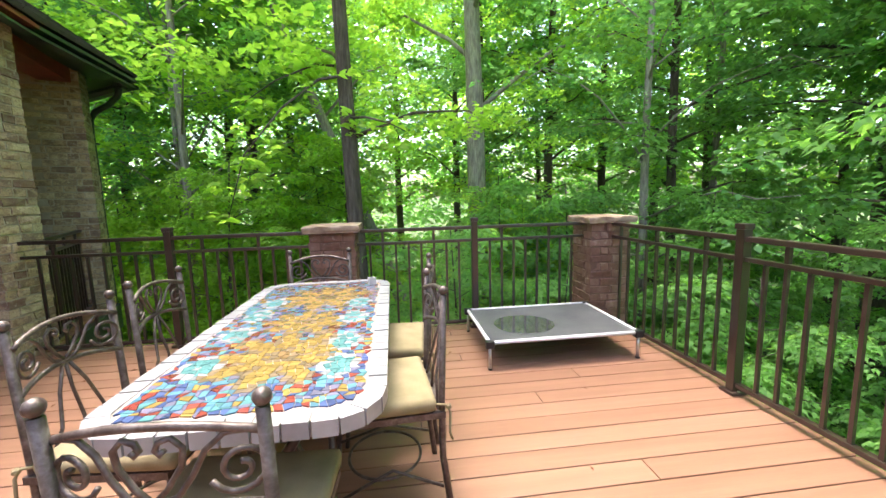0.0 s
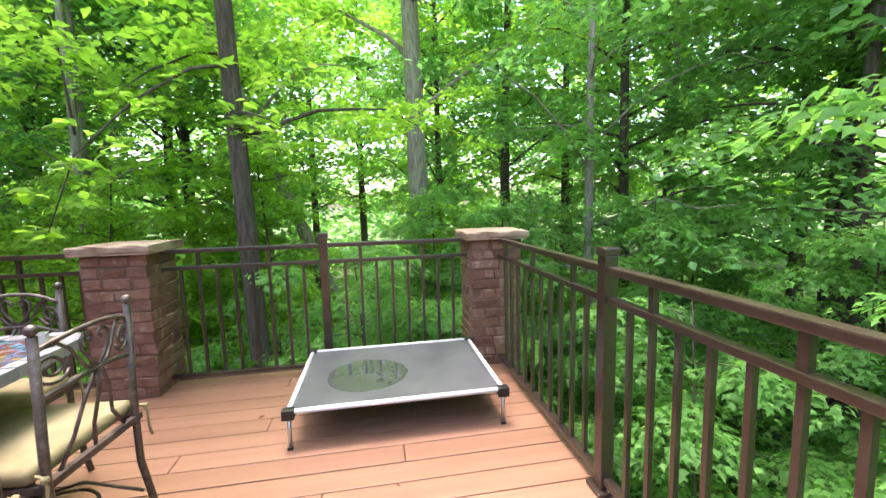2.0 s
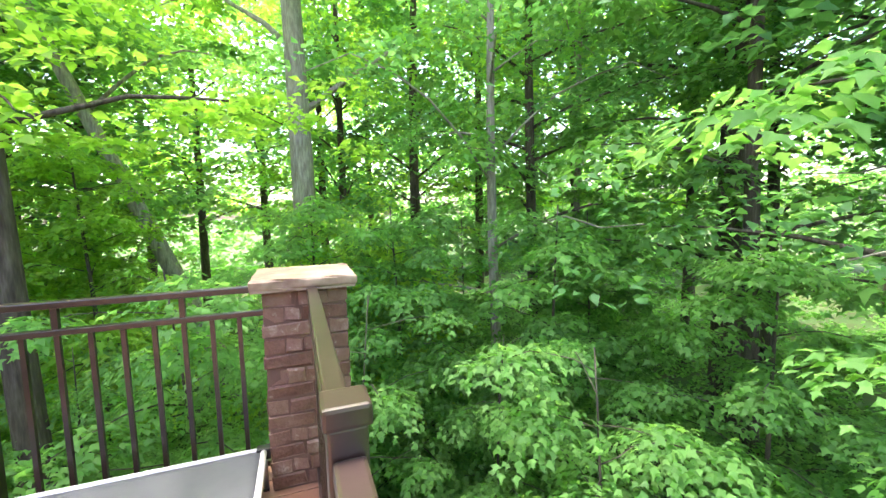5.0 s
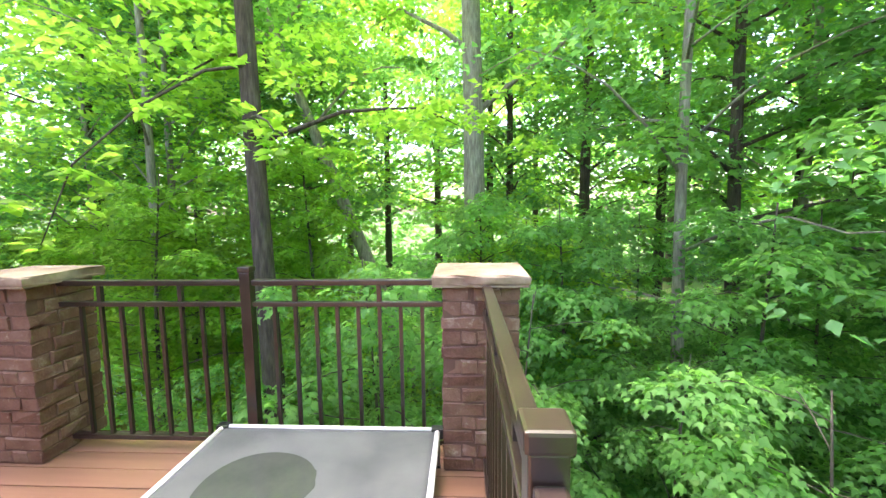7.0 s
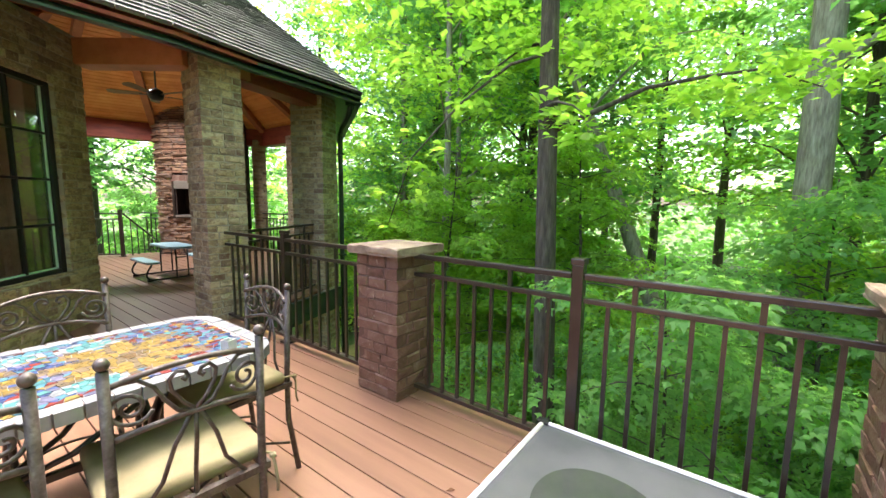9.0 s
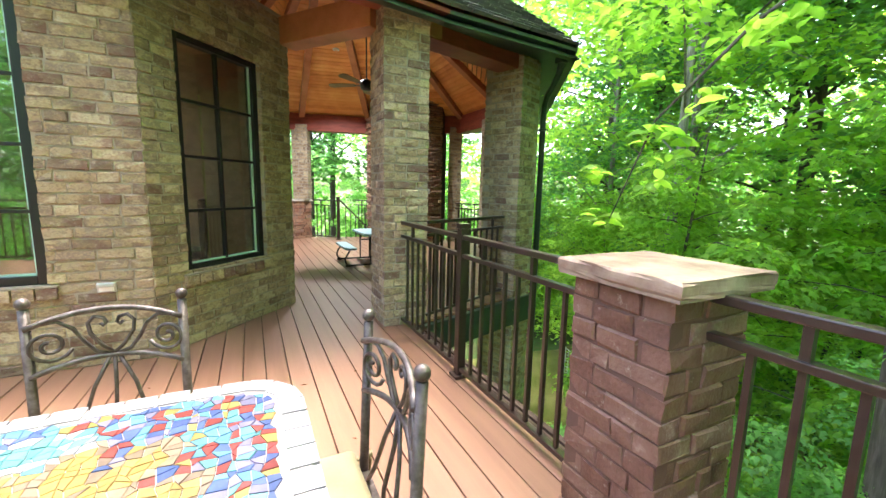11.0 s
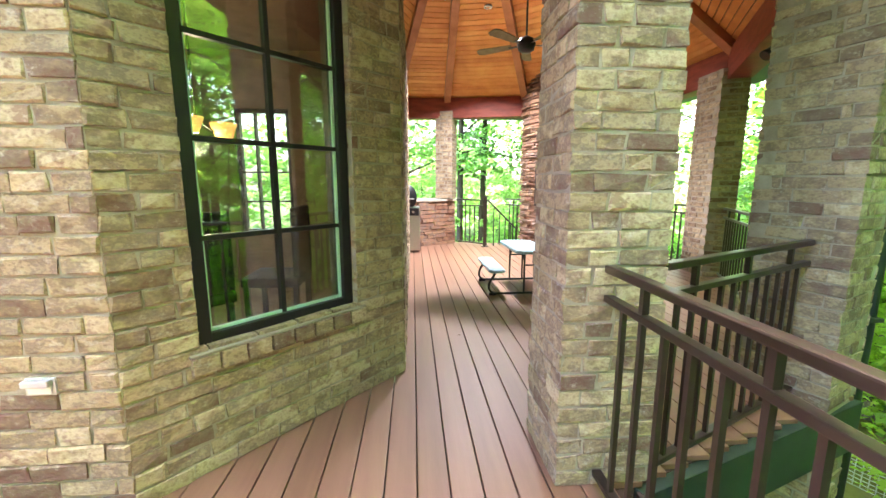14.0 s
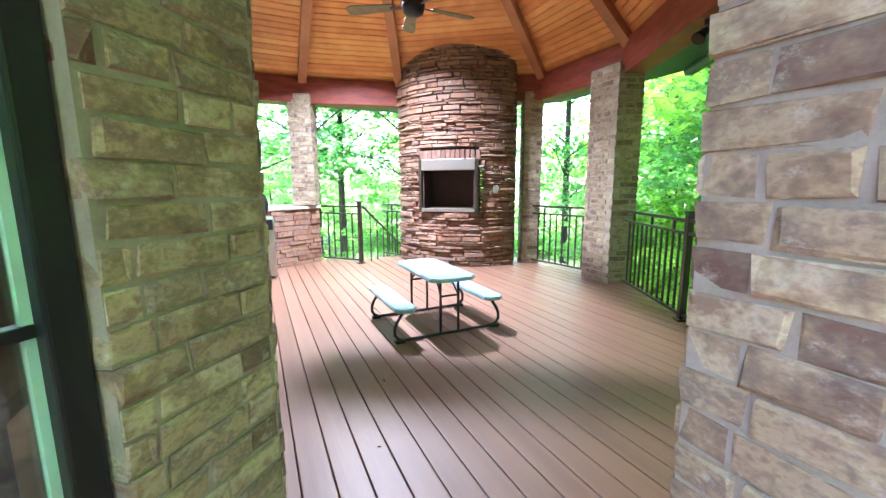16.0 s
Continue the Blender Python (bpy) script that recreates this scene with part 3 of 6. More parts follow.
def maple(name, label, x, y, height, radius, crown_lo, spread, limbs, per, leaf, mat, bark, seed, dome=0.55, fall=0.6):
    """A slim trunk whose limbs carry flat, drooping tiers of lobed leaves, with gaps between the tiers."""
    r = random.Random(seed)
    root = empty(name, pose(x, y, ground_height(x, y) - 0.15))
    tagged(root, label, "tree", "trees of the woods")
    bend = [r.uniform(-0.12, 0.12) for _ in range(4)]

    def axis(t):
        return Vector((bend[0] * math.sin(4 * t) + bend[2] * t, bend[1] * math.sin(3.3 * t) + bend[3] * t, t * height))

    bm = bmesh.new()
    tube(bm, [axis(i / 12) for i in range(13)], lambda t: radius * (1.0 - 0.8 * t), 9)
    domes = []
    for i in range(limbs):
        u = (i + r.uniform(0, 0.7)) / limbs
        p = axis((crown_lo + (height * 0.97 - crown_lo) * u) / height)
        ang = i * 2.4 + r.uniform(-0.5, 0.5)
        reach = spread * (1.0 - fall * u) * r.uniform(0.6, 1.15)
        d = Vector((math.cos(ang), math.sin(ang), 0))
        pts = [p + d * reach * q + Vector((0, 0, reach * (0.45 * q - 0.3 * q * q) + r.uniform(-0.03, 0.03))) for q in (0, 0.25, 0.5, 0.75, 1.0)]
        limb = bmesh.new()
        tube(limb, pts, radius * (0.35 - 0.2 * u), 5, taper=0.004)
        part("branch", limb, bark, root, smooth=True)
        for q in (0.45, 0.75, 1.0):
            if q < 0.5 and reach < 0.8:
                continue
            c = pts[int(q * 4)] + Vector((r.gauss(0, 0.12), r.gauss(0, 0.12), r.uniform(-0.02, 0.1))) * dome * 1.6
            rad = dome * r.uniform(0.6, 1.15)
            domes.append((tuple(c), rad, max(12, int(per * (rad / dome) ** 2)), leaf))
    part("trunk", bm, bark, root, smooth=True)
    ob = new("crown", maple_leaves("crown", domes, mat, seed))
    ob.parent = root
    return root


def hanging_branch(owner, points, leaf, count, seed):
    """A drooping branch with large leaves, in the owner tree's own space."""
    inv = Matrix.Translation(-owner.matrix_world.translation)
    pts = [inv @ Vector(p) for p in points]
    bm = bmesh.new()
    tube(bm, pts, 0.022, 6, taper=0.004)
    limb = part("branch", bm, "bark", owner, smooth=True)
    r = random.Random(seed)
    sprays = []
    for i in range(count):
        k = r.randrange(1, len(pts))
        c = pts[k - 1].lerp(pts[k], r.random()) + Vector((r.gauss(0, 0.1), r.gauss(0, 0.1), r.gauss(-0.05, 0.1)))
        sprays.append((tuple(c), 0.14, 8, leaf, 0.2))
    ob = new("branch_leaves", leaves_mesh("branch_leaves", sprays, "leaf_bright", seed, True))
    ob.parent = owner


make_ground()
woods = random.Random(11)
T_A = tree("tree", "slender dark-barked tree close behind the deck railing", -0.33, 5.7, 15, 0.145, 5.0, 3.2, 12000, 0.12, "leaf_bright", "bark", (-0.02, 0.0), 3, 14, 30, 0.6)
hanging_branch(T_A, [(-0.42, 5.7, 2.9), (-0.8, 5.4, 2.75), (-1.2, 5.0, 2.3), (-1.55, 4.6, 1.7), (-1.7, 4.4, 1.0)], 0.14, 15, 61)
hanging_branch(T_A, [(-0.42, 5.6, 2.3), (-0.2, 5.3, 2.25), (0.1, 4.9, 2.1), (0.3, 4.6, 1.95)], 0.13, 14, 62)
hanging_branch(T_A, [(-0.42, 5.7, 3.0), (-0.9, 5.9, 3.1), (-1.5, 6.0, 2.9), (-2.1, 6.0, 2.5)], 0.14, 26, 63)
T_B = tree("tree", "tall grey-barked tree behind the corner pillar", 2.13, 9.12, 20, 0.26, 6.2, 4.2, 14000, 0.15, "leaf_bright", "bark_light", (-0.01, 0.01), 5, 16, 30, 0.8)
T_C = tree("tree", "slim grey tree with layered leafy branches", 5.1, 7.0, 14, 0.1, 2.4, 3.0, 9000, 0.11, "leaf_dark", "bark_light", (0.0, 0.0), 8, 22, 30, 0.65)
T_D = tree("tree", "dark-trunked tree deep in the woodland", 5.4, 12.7, 17, 0.18, 5.0, 4.0, 12000, 0.17, "leaf", "bark", (0.01, 0), 9, 16, 30, 0.9)
T_F = tree("tree", "pale slim tree standing beside the pavilion roof", -4.2, 8.6, 16, 0.1, 4.0, 3.4, 13000, 0.15, "leaf_bright", "bark_light", (0.01, 0), 14, 16, 30, 0.8)
T_G = tree("tree", "broken leaning trunk wrapped in ivy", 0.78, 10.6, 12, 0.2, 6.0, 2.6, 9000, 0.15, "leaf", "bark_light", (-0.36, 0.0), 15, 12, 24, 0.7)
T_H = tree("tree", "young leafy tree filling the understorey", 3.2, 8.6, 4.2, 0.045, 0.6, 2.0, 12000, 0.1, "leaf_bright", "bark", (0, 0), 17, 18, 34, 0.55)
MAPLE = maple("tree", "young maple with layered tiers of lobed green leaves", 4.9, 5.3, 4.4, 0.04, 0.5, 1.9, 23, 210, 0.082, "leaf", "bark", 12, 0.5)
YOUNG_MAPLE = maple("sapling", "low maple sapling spreading its leaves below the deck", 4.0, 3.3, 3.3, 0.025, 0.4, 1.45, 18, 200, 0.068, "leaf", "bark", 41, 0.45)
BRIGHT_MAPLE = maple("tree", "young maple with bright yellow-green layered leaves", -0.9, 8.2, 5.4, 0.05, 0.9, 2.1, 24, 190, 0.09, "leaf_bright", "bark", 52, 0.55)
TALL_MAPLE = maple("tree", "tall maple with broad drooping tiers of green leaves", 8.2, 4.9, 15.5, 0.13, 3.0, 3.7, 30, 170, 0.15, "leaf", "bark", 8, 0.95, 0.4)
T_U = tree("tree", "stout dark-barked trunk standing deep in the woods", 9.6, 6.3, 18, 0.27, 6.0, 4.2, 11000, 0.2, "leaf_dark", "bark", (0.0, 0.0), 19, 18, 30, 1.0)
FAR_A = tree("tree", "tall woodland tree with a bright green crown", 9, 16, 19, 0.2, 4.5, 4.2, 9000, 0.24, "leaf_bright", "bark", (0, 0), 21, 20, 30, 1.1)
FAR_B = tree("tree", "tall woodland tree with mid-green leaves", -6, 16, 18, 0.22, 4.0, 4.4, 9000, 0.24, "leaf", "bark", (0, 0), 22, 20, 30, 1.1)
FAR_C = tree("tree", "slim dark tree deep in the woodland", 12, 7, 16, 0.15, 4.0, 3.6, 8500, 0.19, "leaf_dark", "bark", (0, 0), 23, 20, 30, 0.95)


def plant(src, spots):
    for x, y in spots:
        s = woods.uniform(0.85, 1.15)
        m = pose(x, y, ground_height(x, y) - 0.15, 0, 0, woods.uniform(0, 360)) @ Matrix.Diagonal((s, s, s * woods.uniform(0.9, 1.1), 1))
        c = copy_thing(src, m)
        c.scale = (s, s, s)


plant(T_H, [(-2.1, 9.6), (-3.6, 9.0), (-7.0, 11.3), (-8.7, 11.2), (-5.9, 12.0), (-10.2, 11.6), (-6.4, 9.9), (3.6, 9.6)])
plant(MAPLE, [(6.3, 3.6), (6.9, 6.9), (3.3, 6.6), (2.2, 7.3), (8.6, 8.6), (7.4, -1.7), (8.9, 2.9), (5.2, 8.8)])
plant(YOUNG_MAPLE, [(4.5, 1.1), (5.1, -0.9), (0.9, 5.3), (2.5, 5.0), (-1.3, 5.0), (5.3, -2.5), (-0.2, 6.2), (3.9, 4.9)])
plant(BRIGHT_MAPLE, [(-2.6, 6.9), (-1.9, 10.6), (-4.6, 9.2)])
plant(TALL_MAPLE, [(7.3, 1.7), (10.4, 2.3), (6.9, 8.6), (9.6, -1.2), (11.8, 8.9)])
plant(T_C, [(-7.4, 10.6), (-5.2, 10.6), (8.6, 1.6), (9.2, 10.2), (8.6, -3.5)])
plant(FAR_A, [(3.0, 17.5), (-1.5, 19.0), (-9.0, 12.5), (16.0, 12.0), (-14, 18), (6, 24), (-5, 25), (20, 20), (-22, 12)])
plant(FAR_B, [(-7.6, 12.8), (-4.2, 13.4), (0.6, 23.0), (13.0, 18.0), (-11, 20), (18, 5), (15, 27), (-18, 25), (25, 10), (-19, 2)])
plant(FAR_C, [(11.0, 4.4), (14.5, 1.5), (11.0, 12.5), (16.0, -3.0), (12, -7), (7, 18), (20, 0), (22, -8), (3.4, 14.0), (-3.4, 15.0)])

plant(FAR_C, [(-16.6, 7.4), (-17.2, 4.3), (-13.6, 12.2), (-19.5, 9.6), (-20.5, 5.8)])
plant(MAPLE, [(-13.4, 5.6), (-12.4, 8.2), (-14.2, 2.8), (-9.6, 10.0), (-15.0, 8.8)])


def undergrowth():
    r = random.Random(5)
    sprays = []
    while len(sprays) < 3600:
        a = r.uniform(-1.2, 4.1)
        d = 5.0 + 17 * r.random() ** 1.4
        x, y = d * math.cos(a), 1 + d * math.sin(a)
        if -9.5 < x < 3.2 and y < 5.2 and not (x > 2.9):
            continue
        if -9 < x < -2.6 and y < 9.5:
            continue
        if x < -9.5 and y < 3:
            continue
        z = ground_height(x, y) + r.uniform(0.1, 1.7) * (0.5 + 0.5 * noise.noise(Vector((x * 0.4, y * 0.4, 3))) + 0.25)
        sprays.append(((x, y, z), r.uniform(0.25, 0.6), 52, 0.052 + 0.005 * d, 0.2))
    ob = new("undergrowth", leaves_mesh("undergrowth", sprays, "leaf", 77))
    tagged(ob, "low leafy bushes and saplings on the forest floor", "undergrowth", kind="stuff")
    # the distant edge of the woods
    sprays = []
    for _ in range(3600):
        a = r.uniform(-1.4, 4.4)
        d = r.uniform(30, 42)
        x, y = d * math.cos(a), 1 + d * math.sin(a)
        sprays.append(((x, y, -3 + 13 * r.random() ** 1.3), r.uniform(1.0, 2.2), 26, 0.55, 0.25))
    ob = new("far_woods", leaves_mesh("far_woods", sprays, "leaf", 78))
    tagged(ob, "bright green foliage of the distant woods", "woods", kind="stuff")


undergrowth()

# ---- house walls, columns and pillars ----
WIN = (0.272, 1.068, 0.535, 2.24)     # bay window: along the wall, then sill and head
BAY_RZ = math.degrees(math.atan2(C2[1] - C1[1], C2[0] - C1[0]))
BAY_LEN = math.hypot(C2[0] - C1[0], C2[1] - C1[1])
SIDE_WIN = (3.35, 4.85, 0.55, 2.24)
wall_east = brick_wall("wall_east", WALL_X, -4.0, 90, 4.0 + C1[1], 0, 2.74, [SIDE_WIN], (4.0, 5.4))
wall_bay = brick_wall("wall_bay", *C1, BAY_RZ, BAY_LEN, 0, 2.74, [WIN], (0, 2))
wall_north = brick_wall("wall_north", *C2, 180, 4.2, 0, 2.74, (), (0, 0.9))
wall_low_e = part("wall_lower_east", boxed(0, 5.3, 0.01, 0.25, -3.2, -0.02), "mortar")
wall_low_e.matrix_world = pose(WALL_X, -4.0, 0, 0, 0, 90)
tagged(wall_low_e, kind="structure")
wall_south = part("wall_south", boxed(-9.8, 2.4, -4.3, -4.02, 0, 3.2), "plaster")
tagged(wall_south, kind="structure")


def window(name, wall, opening, rows, cols, label):
    """A black-framed window set back in its opening, with bars, panes and a brick sill."""
    x0, x1, z0, z1 = opening
    root = empty(name)
    root.parent = wall
    tagged(root, label, kind="structure")
    root.location = (0, 0, 0)
    fw, d0, d1 = 0.055, 0.035, 0.115
    for nm, b in (("frame_side", (x0, x0 + fw, d0, d1, z0, z1)), ("frame_side", (x1 - fw, x1, d0, d1, z0, z1)),
                  ("frame_head", (x0 + fw, x1 - fw, d0, d1, z1 - fw, z1)), ("frame_foot", (x0 + fw, x1 - fw, d0, d1, z0, z0 + fw))):
        part(nm, boxed(*b, 0.006), "black", root)
    gx0, gx1, gz0, gz1 = x0 + fw, x1 - fw, z0 + fw, z1 - fw
    for b in ((gx0, gx0 + 0.014, 0.063, 0.075, gz0, gz1), (gx1 - 0.014, gx1, 0.063, 0.075, gz0, gz1), (gx0, gx1, 0.063, 0.075, gz0, gz0 + 0.014)):
        part("spacer", boxed(*b), "mint", root, "pale green spacer strip inside the glazing")
    for i in range(1, cols):
        x = gx0 + (gx1 - gx0) * i / cols
        part("bar", boxed(x - 0.011, x + 0.011, 0.057, 0.093, gz0, gz1, 0.003), "black", root)
    for i in range(1, rows):
        z = gz0 + (gz1 - gz0) * i / rows
        part("bar", boxed(gx0, gx1, 0.059, 0.091, z - 0.011, z + 0.011, 0.003), "black", root)
    p = part("pane", boxed(gx0, gx1, 0.071, 0.079, gz0, gz1), "glass", root)
    p.visible_shadow = False
    # sill of bricks on edge under a slab
    part("sill", boxed(x0 - 0.05, x1 + 0.05, -0.02, 0.035, z0 - 0.014, z0 - 0.001, 0.004), "mortar", root)
    n = int((x1 - x0 + 0.1) / 0.1)
    for i in range(n):
        b = bmesh.new()
        w = (x1 - x0 + 0.1) / n
        a = x0 - 0.05 + i * w
        box(b, a + 0.005, a + w - 0.005, -0.024, 0.05, z0 - 0.088, z0 - 0.016, 0.005)
        part("brick", b, "brick", root)
    return root


window("window_1", wall_bay, WIN, 4, 2, "tall black-framed window with eight panes in the brick bay")
window("window_2", wall_east, SIDE_WIN, 4, 3, "wide black-framed window in the brick wall")

# room behind the windows
WINDOW_WATTS = 0.09
bm = bmesh.new()
prism(bm, [(-9.0, -3.9), (-3.05, -3.9), (-3.05, 1.25), (-4.0, 2.1), (-9.0, 2.1)], -0.05, -0.02)
tagged(part("floor_inside", bm, "plaster"), kind="structure")
bm = bmesh.new()
prism(bm, [(-9.0, -3.9), (-3.05, -3.9), (-3.05, 1.25), (-4.0, 2.1), (-9.0, 2.1)], 2.75, 2.8)
tagged(part("ceiling_inside", bm, "plaster"), kind="structure")
bm = bmesh.new()
for b in ((-3.9, 0.3, -0.02, 2.75), (0.95, 2.1, -0.02, 2.75), (0.3, 0.95, -0.02, 0.6), (0.3, 0.95, 2.1, 2.75)):
    box(bm, -6.6, -6.45, b[0], b[1], b[2], b[3])
box(bm, -6.45, -4.15, 2.0, 2.06, -0.02, 2.75)
wall_inside = part("wall_inside", bm, "plaster")
tagged(wall_inside, kind="structure")
far_window = empty("window_3")
far_window.parent = wall_inside
tagged(far_window, "bright window on the far side of the room", kind="structure")
for b in ((0.3, 0.35, 0.6, 2.1), (0.9, 0.95, 0.6, 2.1), (0.35, 0.9, 0.6, 0.65), (0.35, 0.9, 2.05, 2.1), (0.35, 0.9, 0.98, 1.0), (0.35, 0.9, 1.34, 1.36), (0.35, 0.9, 1.7, 1.72), (0.52, 0.54, 0.65, 2.05), (0.71, 0.73, 0.65, 2.05)):
    part("frame_bar", boxed(-6.58, -6.5, *b), "black", far_window)

daylight = new("daylight", bpy.data.lights.new("daylight", "AREA"))
daylight.data.shape, daylight.data.size, daylight.data.size_y, daylight.data.energy = "RECTANGLE", 0.55, 1.4, WINDOW_WATTS
daylight.data.color = (0.86, 1.0, 0.88)
daylight.matrix_world = look((-6.7, 0.62, 1.35), (-5.0, 0.62, 1.3))

COLUMN = "tan brick column with pale mortar on the deck"
col_near = brick_column("brick_column", [(-3.15, 2.985), (-2.755, 2.985), (-2.755, 3.38), (-3.15, 3.38)], 0, 2.66, COLUMN, group="brick columns")
col_two = brick_column("brick_column", [(-3.6, 4.44), (-3.16, 4.625), (-3.32, 4.98), (-3.655, 5.11), (-3.81, 4.76)], 0, 2.62, COLUMN, group="brick columns")
col_two_low = brick_column("brick_column", [(-3.6, 4.44), (-3.16, 4.625), (-3.32, 4.98), (-3.655, 5.11), (-3.81, 4.76)], -3.1, -0.01,
                           "tan brick pier standing on the lawn below", single=False, group="brick columns")
col_three = brick_column("brick_column", [(-6.68, 6.24), (-6.22, 6.22), (-6.1, 6.5), (-6.6, 6.66)], 0, 2.6, COLUMN, single=False, group="brick columns")
col_four = brick_column("brick_column", [(-8.1, 6.22), (-7.84, 6.11), (-7.72, 6.36), (-8.02, 6.5)], 0, 2.6, COLUMN, single=False, group="brick columns")
col_five = brick_column("brick_column", [(-9.75, 3.0), (-9.4, 2.88), (-9.28, 3.2), (-9.62, 3.33)], 0.92, 2.6, "tan brick column standing on the stone counter", single=False,
                        group="brick columns")
brick_column("brick_column", [(-9.75, 1.9), (-9.35, 1.9), (-9.35, 2.3), (-9.75, 2.3)], 0, 2.6, COLUMN, single=False, group="brick columns")


def pillar(x0, y0, s, label):
    root = brick_column("brick_pillar", [(x0, y0), (x0 + s, y0), (x0 + s, y0 + s), (x0, y0 + s)], 0, 0.905, label, "pillar_brick", "pillar_brick", True, "pillar_mortar",
                        "pillars of the railing")
    root["category"] = "pillar"
    bm = bmesh.new()
    h = s / 2 + 0.035
    box(bm, -h, h, -h, h, 0, 0.055)
    bmesh.ops.subdivide_edges(bm, edges=bm.edges[:], cuts=5, use_grid_fill=True)
    for v in bm.verts:
        e = max(abs(v.co.x), abs(v.co.y)) / h
        if e > 0.98:
            k = 0.012 * noise.noise(v.co * 14) + (0.006 if 0.01 < v.co.z < 0.05 else -0.004)
            v.co.x += math.copysign(k, v.co.x) if abs(v.co.x) / h > 0.98 else 0
            v.co.y += math.copysign(k, v.co.y) if abs(v.co.y) / h > 0.98 else 0
        if v.co.z > 0.05:
            v.co.z += 0.012 * (1 - e) + 0.003 * noise.noise(v.co * 9)
    cap = part("cap_stone", bm, "cap", root, "rough-edged pale stone cap")
    cap.location = (0, 0, 0.908)
    return root


pillar(-0.572, 2.985, 0.357, "stained brown brick railing pillar with a stone cap")
pillar(1.812, 3.0, 0.357, "stained brown brick corner pillar with a stone cap")

# ---- railings ----


def post(parent, x, y, h=0.972, half=0.027, m=None):
    bm = bmesh.new()
    box(bm, x - half, x + half, y - half, y + half, 0, h - 0.02, 0.004)
    p = part("post", bm, "bronze", parent)
    part("post_cap", boxed(x - half - 0.006, x + half + 0.006, y - half - 0.006, y + half + 0.006, h - 0.02, h + 0.012, 0.006), "bronze", p)
    part("base_plate", boxed(x - half - 0.022, x + half + 0.022, y - half - 0.022, y + half + 0.022, 0.001, 0.018, 0.004), "bronze", p)
    for sx in (-1, 1):
        part("bolt", boxed(x + sx * (half + 0.012) - 0.006, x + sx * (half + 0.012) + 0.006, y - 0.006, y + 0.006, 0.018, 0.026, 0.002), "steel", p)


def railing(a, b, posts=(), z=0.0, step=0.112, label="bronze metal deck railing with square balusters", start=0.0):
    """Two upper rails, a bottom rail, balusters, and short spindles between the upper rails."""
    a, b = Vector((*a, 0)), Vector((*b, 0))
    ln = (b - a).length
    root = empty("railing", Matrix.Translation((a.x, a.y, z)) @ Matrix.Rotation(math.atan2(b.y - a.y, b.x - a.x), 4, "Z"))
    tagged(root, label, "railing", "deck railings")
    stops = [0.0, *posts, ln]
    for s, e in zip(stops, stops[1:]):
        s2 = s + (0.03 if s in posts else 0)
        e2 = e - (0.03 if e in posts else 0)
        part("top_rail", boxed(s2, e2, -0.022, 0.022, 0.885, 0.915, 0.006), "bronze", root)
        part("middle_rail", boxed(s2, e2, -0.019, 0.019, 0.775, 0.8, 0.004), "bronze", root)
        part("bottom_rail", boxed(s2, e2, -0.019, 0.019, 0.045, 0.07, 0.004), "bronze", root)
        n = max(2, round((e2 - s2) / step))
        for i in range(1, n):
            x = s2 + (e2 - s2) * i / n
            share("baluster", BALUSTER, root, Matrix.Translation((x, 0, 0)))
            if i % 4 == 2:
                share("spindle", SPINDLE, root, Matrix.Translation((x, 0, 0)))
    for p in posts:
        post(root, p, 0)
    return root


BALUSTER = mesh_from(boxed(-0.009, 0.009, -0.009, 0.009, 0.068, 0.777), "baluster", "bronze")
SPINDLE = mesh_from(boxed(-0.011, 0.011, -0.011, 0.011, 0.798, 0.887), "spindle", "bronze")
railing((RAIL_X, -3.9), (RAIL_X, 3.0), (1.85, 3.72, 5.595))
railing((-0.215, RAIL_Y), (1.812, RAIL_Y), (1.017,))
railing((-2.755, RAIL_Y), (-0.572, RAIL_Y), (1.065,))
railing((-2.775, 3.38), (-3.325, 4.56), (), label="bronze railing between two brick columns of the pavilion")
railing((-6.13, 6.38), (-3.66, 5.05), (1.35,), label="bronze railing of the pavilion facing the woods")
railing((-7.76, 6.26), (-6.63, 6.45), (), label="bronze railing of the pavilion facing the woods")
railing((-9.45, 3.32), (-8.9, 3.83), (0.72,), label="bronze railing beside the stair opening")
railing((-9.5, 4.35), (-8.95, 4.6), (), label="bronze railing across the stair landing")


def stair_rail():
    root = empty("stair_rail", pose(-8.92, 3.86, 0))
    tagged(root, "sloping bronze handrail of the stairs going down", "handrail")
    d = Vector((-0.62, 0.72, -0.62))
    bm = bmesh.new()
    tube(bm, [Vector((0, 0, 0.9)), Vector((0, 0, 0.9)) + d * 1.6], 0.02, 6)
    part("rail", bm, "bronze", root)
    for i in range(1, 8):
        q = d * (0.2 * i)
        part("baluster", boxed(q.x - 0.009, q.x + 0.009, q.y - 0.009, q.y + 0.009, q.z + 0.05, q.z + 0.9), "bronze", root)


stair_rail()

# ---- pavilion: beams, ceiling, roof ----
RIM = [(-2.95, 3.18), (-3.43, 4.86), (-6.22, 6.43), (-7.8, 6.43), (-9.15, 4.6), (-9.5, 3.12), (-9.5, 2.1), (-7.6, 1.3), (-5.2, 1.3), (-3.6, 2.1)]


